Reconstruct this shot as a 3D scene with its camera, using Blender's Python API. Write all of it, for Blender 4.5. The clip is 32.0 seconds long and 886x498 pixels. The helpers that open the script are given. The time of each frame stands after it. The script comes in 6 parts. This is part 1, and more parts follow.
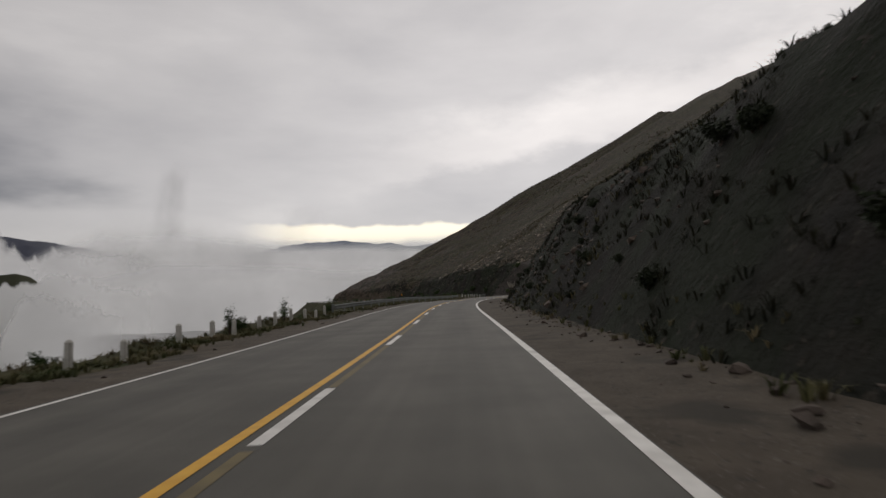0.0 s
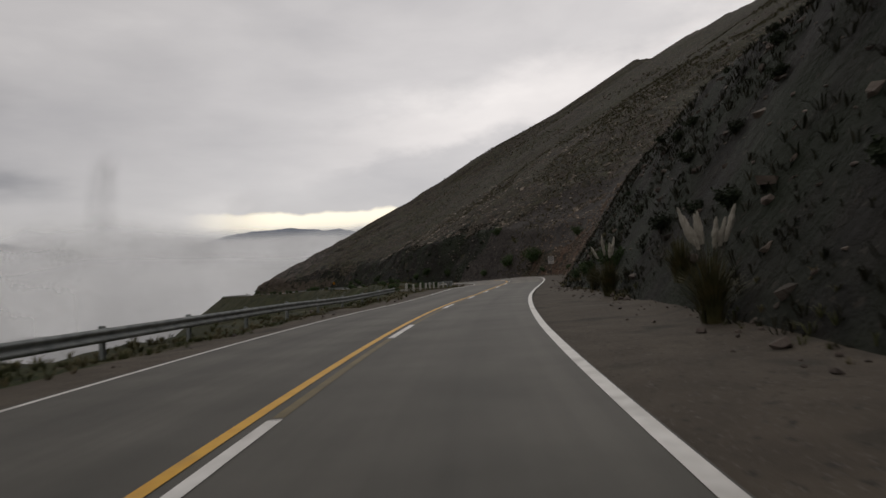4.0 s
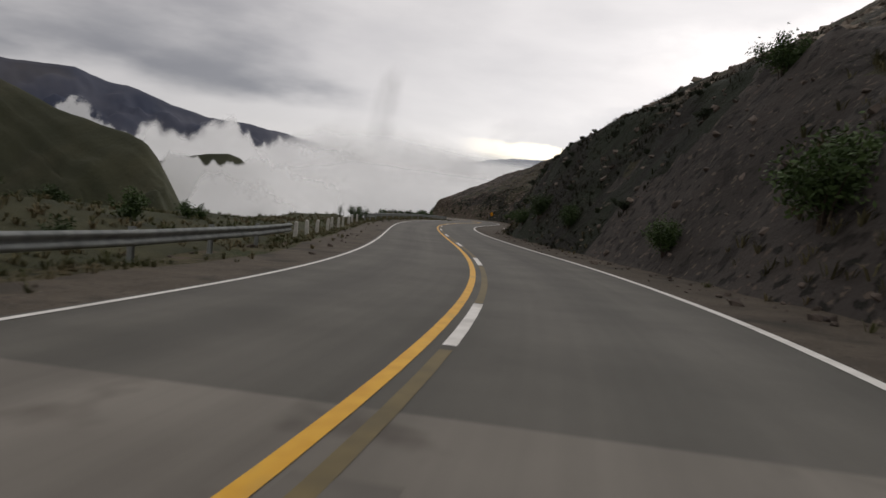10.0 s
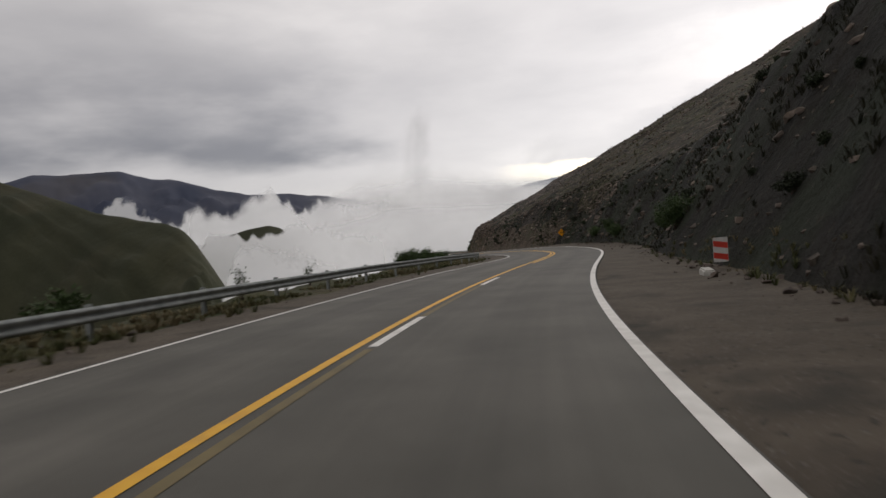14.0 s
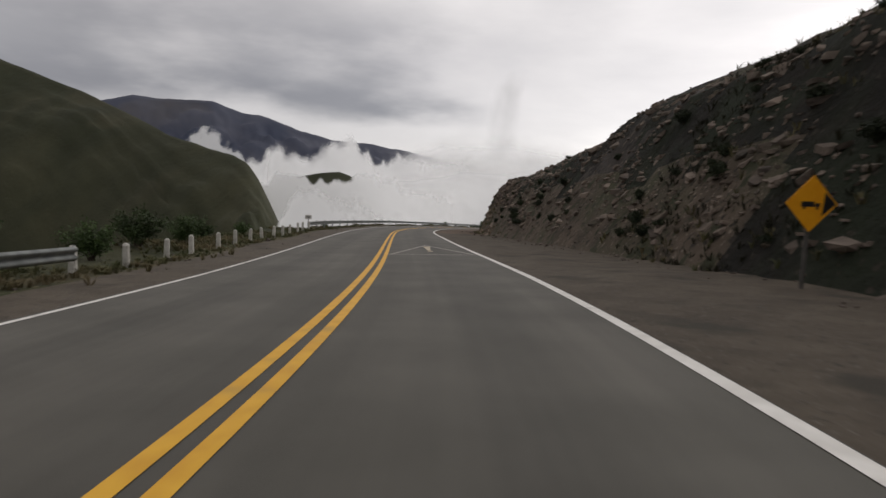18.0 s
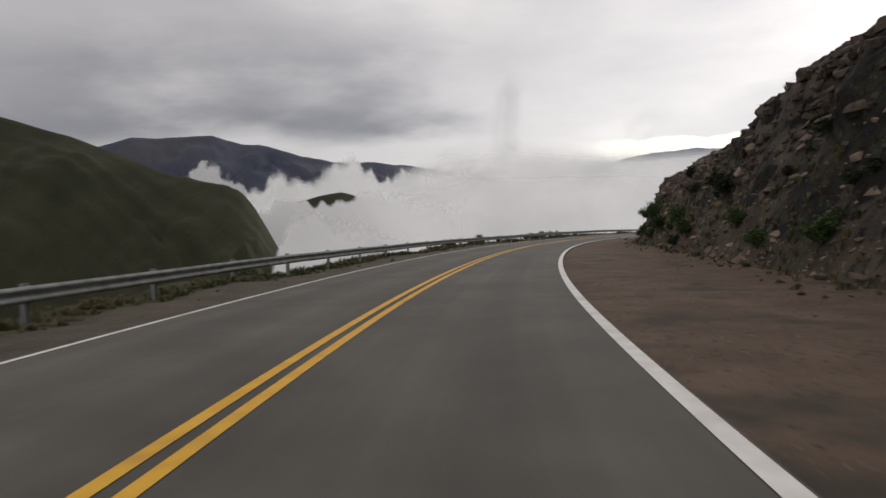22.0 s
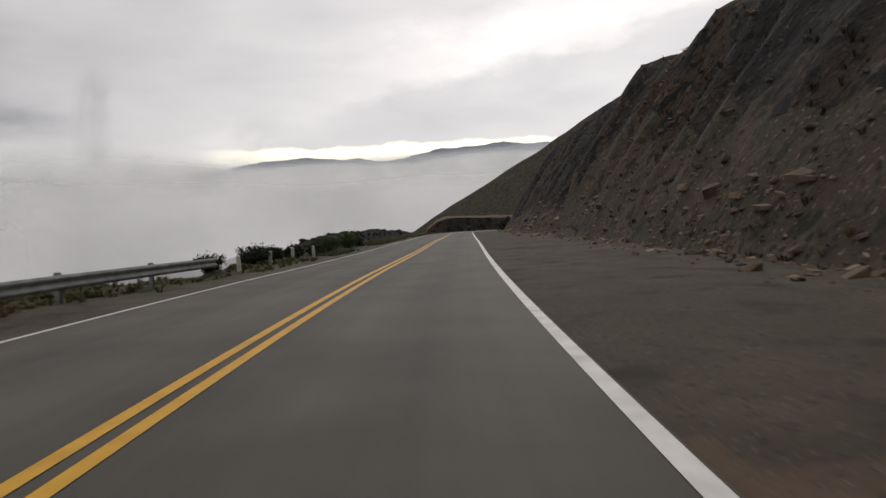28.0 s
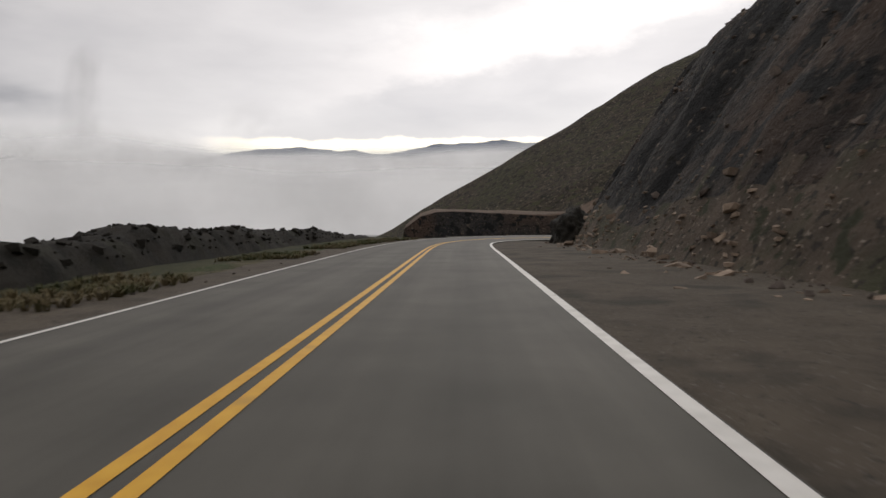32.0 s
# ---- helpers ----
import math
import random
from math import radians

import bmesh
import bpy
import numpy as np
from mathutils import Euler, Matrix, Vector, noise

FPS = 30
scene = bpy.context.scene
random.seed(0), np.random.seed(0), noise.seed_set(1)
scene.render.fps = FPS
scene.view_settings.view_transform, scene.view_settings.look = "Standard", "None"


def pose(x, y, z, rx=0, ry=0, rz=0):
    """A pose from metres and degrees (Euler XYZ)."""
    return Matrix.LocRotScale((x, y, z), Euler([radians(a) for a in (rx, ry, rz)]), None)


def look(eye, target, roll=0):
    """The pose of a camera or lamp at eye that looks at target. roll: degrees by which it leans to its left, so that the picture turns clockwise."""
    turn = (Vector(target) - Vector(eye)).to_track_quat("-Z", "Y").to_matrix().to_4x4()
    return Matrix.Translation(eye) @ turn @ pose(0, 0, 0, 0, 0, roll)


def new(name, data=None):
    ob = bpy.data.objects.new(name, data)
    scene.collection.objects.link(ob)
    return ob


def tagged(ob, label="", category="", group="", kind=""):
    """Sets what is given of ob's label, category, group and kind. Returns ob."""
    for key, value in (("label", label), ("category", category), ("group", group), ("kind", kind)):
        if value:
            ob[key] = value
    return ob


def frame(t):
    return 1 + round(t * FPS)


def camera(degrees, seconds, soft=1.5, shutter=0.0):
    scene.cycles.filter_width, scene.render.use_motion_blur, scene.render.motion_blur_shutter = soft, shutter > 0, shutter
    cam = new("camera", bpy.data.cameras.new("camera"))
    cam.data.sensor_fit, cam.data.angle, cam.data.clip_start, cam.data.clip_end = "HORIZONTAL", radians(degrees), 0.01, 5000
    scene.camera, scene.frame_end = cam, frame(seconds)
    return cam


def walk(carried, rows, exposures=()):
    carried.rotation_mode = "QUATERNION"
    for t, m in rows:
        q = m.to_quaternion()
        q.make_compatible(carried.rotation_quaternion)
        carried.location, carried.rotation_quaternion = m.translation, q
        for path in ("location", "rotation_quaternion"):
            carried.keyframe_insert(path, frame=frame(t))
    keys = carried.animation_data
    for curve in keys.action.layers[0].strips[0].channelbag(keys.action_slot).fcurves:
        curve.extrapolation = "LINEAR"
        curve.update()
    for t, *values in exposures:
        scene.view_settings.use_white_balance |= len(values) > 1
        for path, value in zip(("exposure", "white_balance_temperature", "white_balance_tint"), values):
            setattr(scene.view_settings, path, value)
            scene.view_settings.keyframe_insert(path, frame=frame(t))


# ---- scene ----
cam = camera(70.03, 32.0, soft=1.5, shutter=0.16)
PATH = [
    (0.0, pose(2.062, -0.000, 1.304, 90.793, 1.171, 1.787)),
    (0.5, pose(1.935, 7.901, 0.882, 91.210, 0.881, 1.834)),
    (1.0, pose(1.903, 15.929, 0.459, 91.071, 1.760, 3.296)),
    (1.5, pose(2.058, 24.210, 0.030, 90.461, 3.464, 4.405)),
    (2.0, pose(1.695, 32.596, -0.387, 90.694, 3.270, 4.433)),
    (2.5, pose(1.763, 41.049, -0.821, 90.470, 4.035, 3.355)),
    (3.0, pose(1.795, 49.514, -1.261, 89.526, 3.877, 1.274)),
    (3.5, pose(2.029, 58.059, -1.688, 88.819, 3.647, -0.342)),
    (4.0, pose(2.637, 66.457, -2.124, 89.193, 3.058, -2.622)),
    (4.5, pose(3.672, 74.478, -2.517, 89.506, 3.707, -5.010)),
    (6.5, pose(7.334, 100.972, -4.055, 87.507, -0.459, -8.516)),
    (7.0, pose(8.847, 108.001, -4.501, 86.818, -0.347, -8.042)),
    (7.5, pose(10.412, 115.067, -4.940, 87.493, -0.957, -6.402)),
    (8.0, pose(11.724, 121.931, -5.338, 88.129, -3.579, -4.061)),
    (8.5, pose(13.027, 128.707, -5.608, 88.077, -2.898, 1.701)),
    (9.0, pose(13.922, 135.634, -5.931, 85.109, -3.342, 9.995)),
    (9.5, pose(14.282, 142.566, -6.208, 82.897, -6.790, 14.127)),
    (10.0, pose(14.273, 149.518, -6.597, 82.993, -5.563, 20.658)),
    (10.5, pose(13.426, 156.583, -7.036, 81.746, -5.167, 23.951)),
    (11.0, pose(11.685, 163.726, -7.588, 82.328, -2.833, 27.146)),
    (11.5, pose(9.254, 170.994, -8.127, 85.054, -0.743, 30.375)),
    (12.0, pose(6.401, 178.318, -8.672, 85.562, 1.022, 31.068)),
    (12.5, pose(3.385, 185.695, -9.190, 85.702, 2.767, 28.810)),
    (13.0, pose(0.346, 193.218, -9.696, 85.908, 3.286, 26.902)),
    (13.5, pose(-2.662, 200.924, -10.209, 85.950, 3.640, 26.498)),
    (14.0, pose(-5.365, 208.887, -10.732, 86.278, 5.192, 24.526)),
    (14.5, pose(-7.703, 217.098, -11.253, 86.782, 5.045, 19.092)),
    (16.5, pose(-15.632, 253.700, -13.503, 84.361, -1.256, 17.491)),
    (17.0, pose(-18.292, 262.646, -14.102, 84.561, -1.570, 22.492)),
    (17.5, pose(-21.745, 271.247, -14.667, 84.039, -2.030, 26.424)),
    (18.0, pose(-26.169, 279.361, -15.256, 83.442, -2.442, 31.868)),
    (18.5, pose(-30.887, 287.157, -15.833, 83.540, -1.338, 34.906)),
    (19.0, pose(-35.934, 294.622, -16.447, 84.258, -0.804, 39.070)),
    (19.5, pose(-41.061, 302.036, -17.077, 84.940, 0.092, 39.757)),
    (20.0, pose(-46.222, 309.411, -17.673, 85.646, 1.101, 39.246)),
    (20.5, pose(-51.363, 316.870, -18.270, 85.496, 1.921, 38.870)),
    (21.0, pose(-56.452, 324.316, -18.885, 85.085, 2.789, 37.065)),
    (21.5, pose(-61.110, 331.816, -19.505, 84.691, 2.975, 35.060)),
    (22.0, pose(-65.439, 339.332, -20.115, 84.521, 3.388, 32.442)),
    (22.5, pose(-69.454, 346.897, -20.723, 84.751, 3.579, 28.624)),
    (23.0, pose(-72.852, 354.694, -21.336, 85.603, 2.626, 25.743)),
    (23.5, pose(-75.968, 362.611, -21.927, 85.343, 2.523, 23.000)),
    (24.0, pose(-78.841, 370.544, -22.521, 84.469, 2.604, 18.767)),
    (24.5, pose(-81.343, 378.503, -23.150, 84.642, 0.685, 15.414)),
    (25.0, pose(-83.523, 386.523, -23.785, 83.198, -0.299, 11.591)),
    (25.5, pose(-85.310, 394.569, -24.388, 83.014, 0.719, 9.459)),
    (26.0, pose(-86.914, 402.632, -25.003, 82.949, 1.729, 6.561)),
    (26.5, pose(-88.024, 410.691, -25.638, 82.690, 3.020, 2.804)),
    (28.5, pose(-89.173, 442.633, -28.037, 83.558, 1.467, -3.161)),
    (29.0, pose(-88.725, 450.637, -28.664, 80.274, -0.718, -4.847)),
    (29.5, pose(-88.178, 458.649, -29.313, 80.802, 0.605, -5.098)),
    (30.0, pose(-87.682, 466.677, -29.954, 82.175, -1.029, -5.814)),
    (30.5, pose(-87.336, 474.733, -30.557, 82.248, -0.313, -6.502)),
    (31.0, pose(-87.030, 482.806, -31.175, 82.710, -0.583, -6.640)),
    (31.5, pose(-86.631, 490.885, -31.810, 83.010, -0.606, -3.622)),
    (32.0, pose(-86.211, 498.985, -32.450, 83.113, 0.720, -1.756)),
]
EXPOSURES = [(0.0, -0.4), (4.5, -0.45), (6.5, -0.1), (7.0, 0.0), (8.0, 0.2), (10.0, 0.05), (11.0, -0.05), (14.0, 0.05), (17.0, 0.2), (20.0, 0.2), (22.0, 0.1), (24.0, -0.12), (26.0, -0.1), (29.0, -0.12), (32.0, 0.0)]
walk(cam, PATH, EXPOSURES)

# ---------------------------------------------------------------- sky and sun
def node(nt, kind, **kw):
    n = nt.nodes.new(kind)
    for k, v in kw.items():
        if k.startswith("i_"):
            n.inputs[int(k[2:])].default_value = v
        else:
            setattr(n, k, v)
    return n


def ramp(nt, stops, mode="LINEAR"):
    n = nt.nodes.new("ShaderNodeValToRGB")
    n.color_ramp.interpolation = mode
    els = n.color_ramp.elements
    while len(els) < len(stops):
        els.new(0.5)
    for e, (p, c) in zip(els, stops):
        e.position = p
        e.color = (c, c, c, 1) if isinstance(c, (int, float)) else (*c, 1)
    return n


def make_world():
    w = bpy.data.worlds.new("overcast_sky")
    scene.world = w
    w.use_nodes = True
    nt = w.node_tree
    nt.nodes.clear()
    L = nt.links.new
    out = node(nt, "ShaderNodeOutputWorld")
    bg = node(nt, "ShaderNodeBackground")
    L(bg.outputs[0], out.inputs[0])
    sky = node(nt, "ShaderNodeTexSky", sky_type="NISHITA", sun_disc=False, sun_elevation=radians(24),
               sun_rotation=radians(12), altitude=3500)
    skyc = node(nt, "ShaderNodeVectorMath", operation="SCALE")
    skyc.inputs["Scale"].default_value = 0.08
    L(sky.outputs[0], skyc.inputs[0])
    tc = node(nt, "ShaderNodeTexCoord")
    sep = node(nt, "ShaderNodeSeparateXYZ")
    L(tc.outputs["Generated"], sep.inputs[0])
    # long flat sheets of stratus: noise squeezed in height
    mp = node(nt, "ShaderNodeMapping")
    mp.inputs["Scale"].default_value = (1.5, 1.5, 4.6)
    L(tc.outputs["Generated"], mp.inputs[0])
    n1 = node(nt, "ShaderNodeTexNoise")
    n1.inputs["Scale"].default_value = 1.7
    n1.inputs["Detail"].default_value = 9
    n1.inputs["Roughness"].default_value = 0.52
    n1.inputs["Distortion"].default_value = 0.15
    L(mp.outputs[0], n1.inputs["Vector"])
    c1 = ramp(nt, [(0.30, (0.59, 0.585, 0.60)), (0.46, (0.68, 0.672, 0.68)), (0.60, (0.755, 0.745, 0.75)), (0.74, (0.87, 0.857, 0.855))])
    L(n1.outputs["Fac"], c1.inputs[0])
    # lighter cloud towards the sun, darker over the valley head
    dirn = node(nt, "ShaderNodeVectorMath", operation="DOT_PRODUCT")
    L(tc.outputs["Generated"], dirn.inputs[0])
    dirn.inputs[1].default_value = (0.25, 0.94, 0.22)
    c2 = ramp(nt, [(0.0, 0.80), (0.55, 0.86), (0.80, 1.0), (0.97, 1.22), (1.0, 1.27)])
    L(dirn.outputs["Value"], c2.inputs[0])
    mul = node(nt, "ShaderNodeMix", data_type="RGBA", blend_type="MULTIPLY", clamp_result=False)
    mul.inputs[0].default_value = 1.0
    L(c1.outputs[0], mul.inputs[6])
    L(c2.outputs[0], mul.inputs[7])
    dk = node(nt, "ShaderNodeVectorMath", operation="DOT_PRODUCT")
    L(tc.outputs["Generated"], dk.inputs[0])
    dk.inputs[1].default_value = (-0.82, 0.57, 0.0)
    dkn = node(nt, "ShaderNodeTexNoise")
    dkn.inputs["Scale"].default_value, dkn.inputs["Detail"].default_value = 2.2, 5
    L(mp.outputs[0], dkn.inputs["Vector"])
    dka = node(nt, "ShaderNodeMath", operation="MULTIPLY_ADD", i_1=0.30)
    L(dkn.outputs["Fac"], dka.inputs[0])
    L(dk.outputs["Value"], dka.inputs[2])
    dkr = ramp(nt, [(0.0, 0.0), (0.13, 1.0)], "EASE")
    dks = node(nt, "ShaderNodeMath", operation="SUBTRACT", i_1=1.02)
    L(dka.outputs[0], dks.inputs[0])
    L(dks.outputs[0], dkr.inputs[0])
    dke = node(nt, "ShaderNodeMath", operation="MULTIPLY_ADD", i_1=0.10)
    L(dkn.outputs["Fac"], dke.inputs[0])
    L(sep.outputs["Z"], dke.inputs[2])
    dkb = ramp(nt, [(0.125, 0.0), (0.165, 1.0), (0.24, 0.85), (0.34, 0.35), (0.5, 0.0)], "EASE")
    L(dke.outputs[0], dkb.inputs[0])
    dkm = node(nt, "ShaderNodeMath", operation="MULTIPLY")
    L(dkr.outputs[0], dkm.inputs[0])
    L(dkb.outputs[0], dkm.inputs[1])
    mul2 = node(nt, "ShaderNodeMix", data_type="RGBA", blend_type="MULTIPLY", clamp_result=False)
    L(dkm.outputs[0], mul2.inputs[0])
    L(mul.outputs[2], mul2.inputs[6])
    mul2.inputs[7].default_value = (0.42, 0.43, 0.46, 1)
    mul = mul2
    # a thin place in the deck: a paler streak that climbs to the right above the slot
    sx = node(nt, "ShaderNodeMath", operation="MULTIPLY_ADD", i_1=-0.22, i_2=-0.17)
    L(sep.outputs["X"], sx.inputs[0])
    sz = node(nt, "ShaderNodeMath", operation="ADD")
    L(sep.outputs["Z"], sz.inputs[0])
    L(sx.outputs[0], sz.inputs[1])
    ns = node(nt, "ShaderNodeTexNoise")
    ns.inputs["Scale"].default_value, ns.inputs["Detail"].default_value, ns.inputs["Roughness"].default_value = 5.0, 8, 0.6
    mps = node(nt, "ShaderNodeMapping")
    mps.inputs["Scale"].default_value = (1.0, 1.0, 2.2)
    L(tc.outputs["Generated"], mps.inputs[0])
    L(mps.outputs[0], ns.inputs["Vector"])
    sw = node(nt, "ShaderNodeMath", operation="MULTIPLY_ADD", i_1=0.16)
    L(ns.outputs["Fac"], sw.inputs[0])
    L(sz.outputs[0], sw.inputs[2])
    sb = ramp(nt, [(0.025, 0.0), (0.065, 1.0), (0.085, 0.9), (0.15, 0.0)], "EASE")
    L(sw.outputs[0], sb.inputs[0])
    sr = node(nt, "ShaderNodeMapRange", interpolation_type="SMOOTHSTEP")
    sr.inputs[1].default_value, sr.inputs[2].default_value = -0.26, 0.06
    L(sep.outputs["X"], sr.inputs[0])
    sy = node(nt, "ShaderNodeMapRange", interpolation_type="SMOOTHSTEP")
    sy.inputs[1].default_value, sy.inputs[2].default_value = 0.55, 0.9
    L(sep.outputs["Y"], sy.inputs[0])
    sq = node(nt, "ShaderNodeMath", operation="MULTIPLY")
    L(sr.outputs[0], sq.inputs[0])
    L(sy.outputs[0], sq.inputs[1])
    sp_ = node(nt, "ShaderNodeMath", operation="MULTIPLY")
    L(sb.outputs[0], sp_.inputs[0])
    L(sq.outputs[0], sp_.inputs[1])
    mul3 = node(nt, "ShaderNodeMix", data_type="RGBA", blend_type="MULTIPLY", clamp_result=False)
    L(sp_.outputs[0], mul3.inputs[0])
    L(mul.outputs[2], mul3.inputs[6])
    mul3.inputs[7].default_value = (1.30, 1.285, 1.26, 1)
    mul = mul3
    # the bright slot under the cloud deck, low above the far range
    el = node(nt, "ShaderNodeMapRange")
    el.inputs[1].default_value, el.inputs[2].default_value = 0.0, 0.2
    nb = node(nt, "ShaderNodeTexNoise")
    nb.inputs["Scale"].default_value = 14.0
    nb.inputs["Detail"].default_value = 8
    L(tc.outputs["Generated"], nb.inputs["Vector"])
    warp = node(nt, "ShaderNodeMath", operation="MULTIPLY_ADD")
    L(nb.outputs["Fac"], warp.inputs[0])
    warp.inputs[1].default_value = 0.030
    L(sep.outputs["Z"], warp.inputs[2])
    L(warp.outputs[0], el.inputs[0])
    slot = ramp(nt, [(0.17, 0.0), (0.24, 1.0), (0.325, 1.0), (0.35, 0.0)])
    L(el.outputs[0], slot.inputs[0])
    side = node(nt, "ShaderNodeMapRange", interpolation_type="SMOOTHSTEP")
    d2 = node(nt, "ShaderNodeVectorMath", operation="DOT_PRODUCT")
    L(tc.outputs["Generated"], d2.inputs[0])
    d2.inputs[1].default_value = (0.02, 1.0, 0.0)
    L(d2.outputs["Value"], side.inputs[0])
    side.inputs[1].default_value, side.inputs[2].default_value = 0.93, 0.975
    sm = node(nt, "ShaderNodeMath", operation="MULTIPLY")
    L(slot.outputs[0], sm.inputs[0])
    L(side.outputs[0], sm.inputs[1])
    mixs = node(nt, "ShaderNodeMix", data_type="RGBA")
    L(sm.outputs[0], mixs.inputs[0])
    L(mul.outputs[2], mixs.inputs[6])
    mixs.inputs[7].default_value = (1.6, 1.5, 1.22, 1)
    # thin haze below the horizon, and a little clear sky through the cloud
    low = node(nt, "ShaderNodeMapRange", interpolation_type="SMOOTHSTEP")
    low.inputs[1].default_value, low.inputs[2].default_value = 0.05, 0.012
    L(sep.outputs["Z"], low.inputs[0])
    mixl = node(nt, "ShaderNodeMix", data_type="RGBA")
    L(low.outputs[0], mixl.inputs[0])
    lowk = node(nt, "ShaderNodeMath", operation="MULTIPLY")
    L(low.outputs[0], lowk.inputs[0])
    lowk.inputs[1].default_value = 0.6
    L(lowk.outputs[0], mixl.inputs[0])
    L(mixs.outputs[2], mixl.inputs[6])
    mixl.inputs[7].default_value = (0.68, 0.68, 0.69, 1)
    fin = node(nt, "ShaderNodeMix", data_type="RGBA")
    fin.inputs[0].default_value = 0.93
    L(skyc.outputs[0], fin.inputs[6])
    L(mixl.outputs[2], fin.inputs[7])
    wb = node(nt, "ShaderNodeMix", data_type="RGBA", blend_type="MULTIPLY", clamp_result=False)
    wb.inputs[0].default_value = 1.0
    wb.inputs[7].default_value = (1.035, 1.0, 0.98, 1)
    L(fin.outputs[2], wb.inputs[6])
    L(wb.outputs[2], bg.inputs[0])
    bg.inputs[1].default_value = 1.0


make_world()
sun_data = bpy.data.lights.new("sun", "SUN")
sun_data.energy, sun_data.angle, sun_data.color = 0.5, radians(25), (1.0, 0.96, 0.9)
sun = new("sun", sun_data)
sun.matrix_world = look((0, 0, 200), (-0.2 * 100, -0.9 * 100, 200 - 48))

# the road line: bend per metre, fall and bank along its length
BEND = [0.66, 0.63, 0.59, 0.47, 0.47, 0.12, -1.57, -2.88, -3.85, -3.18, -4.14, -3.24, -1.73, -1.06, -3.72, 3.95, 17.53,
    18.50, 14.83, 8.03, 1.76, -0.44, -3.28, -5.31, -6.06, -6.78, -3.19, 3.13, 8.54, 11.97, 10.21, 8.72, 3.71, 0.44,
    -0.56, -0.32, -3.99, -4.59, -4.56, -5.94, -4.92, -4.34, -6.07, -5.22, -4.75, -5.90, -5.54, -4.85, -3.39, -2.11,
    -1.36, 0.15, 0.47, -0.50, -0.18, 0.06, 0.39, 0.11, -6.00, -26.00, -26.00, -26.00, -26.00, -26.00, -26.00, -26.00,
    -4.00, -4.00, -4.00, -4.00, -4.00, -4.00, -4.00, -4.00, -4.00]
FALL = [-0.0539, -0.0537, -0.0512, -0.0496, -0.0500, -0.0540, -0.0630, -0.0451, -0.0453, -0.0772, -0.0674, -0.0586,
    -0.0628, -0.0575, -0.0653, -0.0620, -0.0719, -0.0625, -0.0682, -0.0692, -0.0695, -0.0725, -0.0752, -0.0754, -0.0731,
    -0.0837, -0.0750, -0.0815, -0.0787, -0.0829, -0.0800, -0.0753, -0.0717, -0.0690, -0.0670, -0.0656, -0.0647, -0.0642]
BANK = [0.023, 0.028, 0.026, 0.021, 0.024, 0.027, 0.034, -0.013, 0.054, 0.038, 0.008, -0.006, -0.005, -0.000, 0.020,
    0.040, 0.037, 0.013, -0.002, -0.006, -0.011, -0.008, -0.008, -0.015, -0.015, 0.005, 0.018, 0.012, 0.004, 0.006,
    0.003, 0.002, 0.001, 0.001, 0.000, 0.000, 0.000, 0.000]
LANE_L = [3.47, 3.46, 3.44, 3.45, 3.46, 3.50, 3.54, 3.61, 3.70, 3.62, 3.52, 3.53, 3.52, 3.50, 3.49, 3.47, 3.48, 3.50,
    3.50, 3.48, 3.46, 3.44, 3.45, 3.47, 3.48, 3.47, 3.46, 3.48, 3.49, 3.49, 3.49, 3.50, 3.50, 3.50, 3.50, 3.50, 3.50,
    3.50]
LANE_R = [3.51, 3.51, 3.45, 3.41, 3.38, 3.42, 3.58, 3.74, 4.15, 4.00, 3.73, 3.57, 3.55, 3.52, 3.60, 3.64, 3.59, 3.53,
    3.49, 3.51, 3.52, 3.54, 3.56, 3.51, 3.52, 3.54, 3.52, 3.48, 3.48, 3.49, 3.49, 3.50, 3.50, 3.50, 3.50, 3.50, 3.50,
    3.50]
# the hillside above the road: lower slope, height of the cutting, upper slope
SLOPE = [0.578, 0.570, 0.581, 0.585, 0.582, 0.574, 0.567, 0.550, 0.503, 0.459, 0.484, 0.466, 0.510, 0.561, 0.580,
    0.585, 0.629, 0.647, 0.662]
CUT = [5.29, 4.20, 4.30, 4.25, 5.28, 5.69, 6.28, 6.39, 6.10, 5.23, 5.48, 5.70, 5.30, 6.06, 4.60, 4.35, 4.55, 4.97,
    3.30, 4.20, 4.40, 2.51, 4.40, 4.00, 4.20, 6.89, 7.41, 7.38, 7.27, 7.13, 7.07, 7.06, 7.09, 7.19, 7.40, 7.87, 8.88,
    9.57]
UPPER = [0.577, 0.576, 0.579, 0.580, 0.578, 0.572, 0.566, 0.559, 0.562, 0.537, 0.543, 0.529, 0.549, 0.560, 0.560,
    0.572, 0.635, 0.665, 0.706]
# ---------------------------------------------------------------- helpers for building
rng = random.Random(7)
S0, S1 = -60.0, 720.0
GRID = np.arange(-20.0, 720.1, 1.0)


def along(table, step, s):
    return np.interp(s, -20.0 + step * np.arange(len(table)), table)


def line_of_road():
    bend = along(BEND, 10.0, GRID) / 1000.0
    head = np.cumsum(bend)
    head -= head[20]
    x, y, z = np.cumsum(-np.sin(head)), np.cumsum(np.cos(head)), np.cumsum(along(FALL, 20.0, GRID))
    return x - x[20], y - y[20], z - z[20], head


RX, RY, RZ, RH = line_of_road()
kern = np.exp(-0.5 * (np.arange(-200, 201) / 60.0) ** 2)
RHS = np.convolve(np.pad(np.where(GRID > 550, RH[570], RH), 200, "edge"), kern / kern.sum(), "valid")


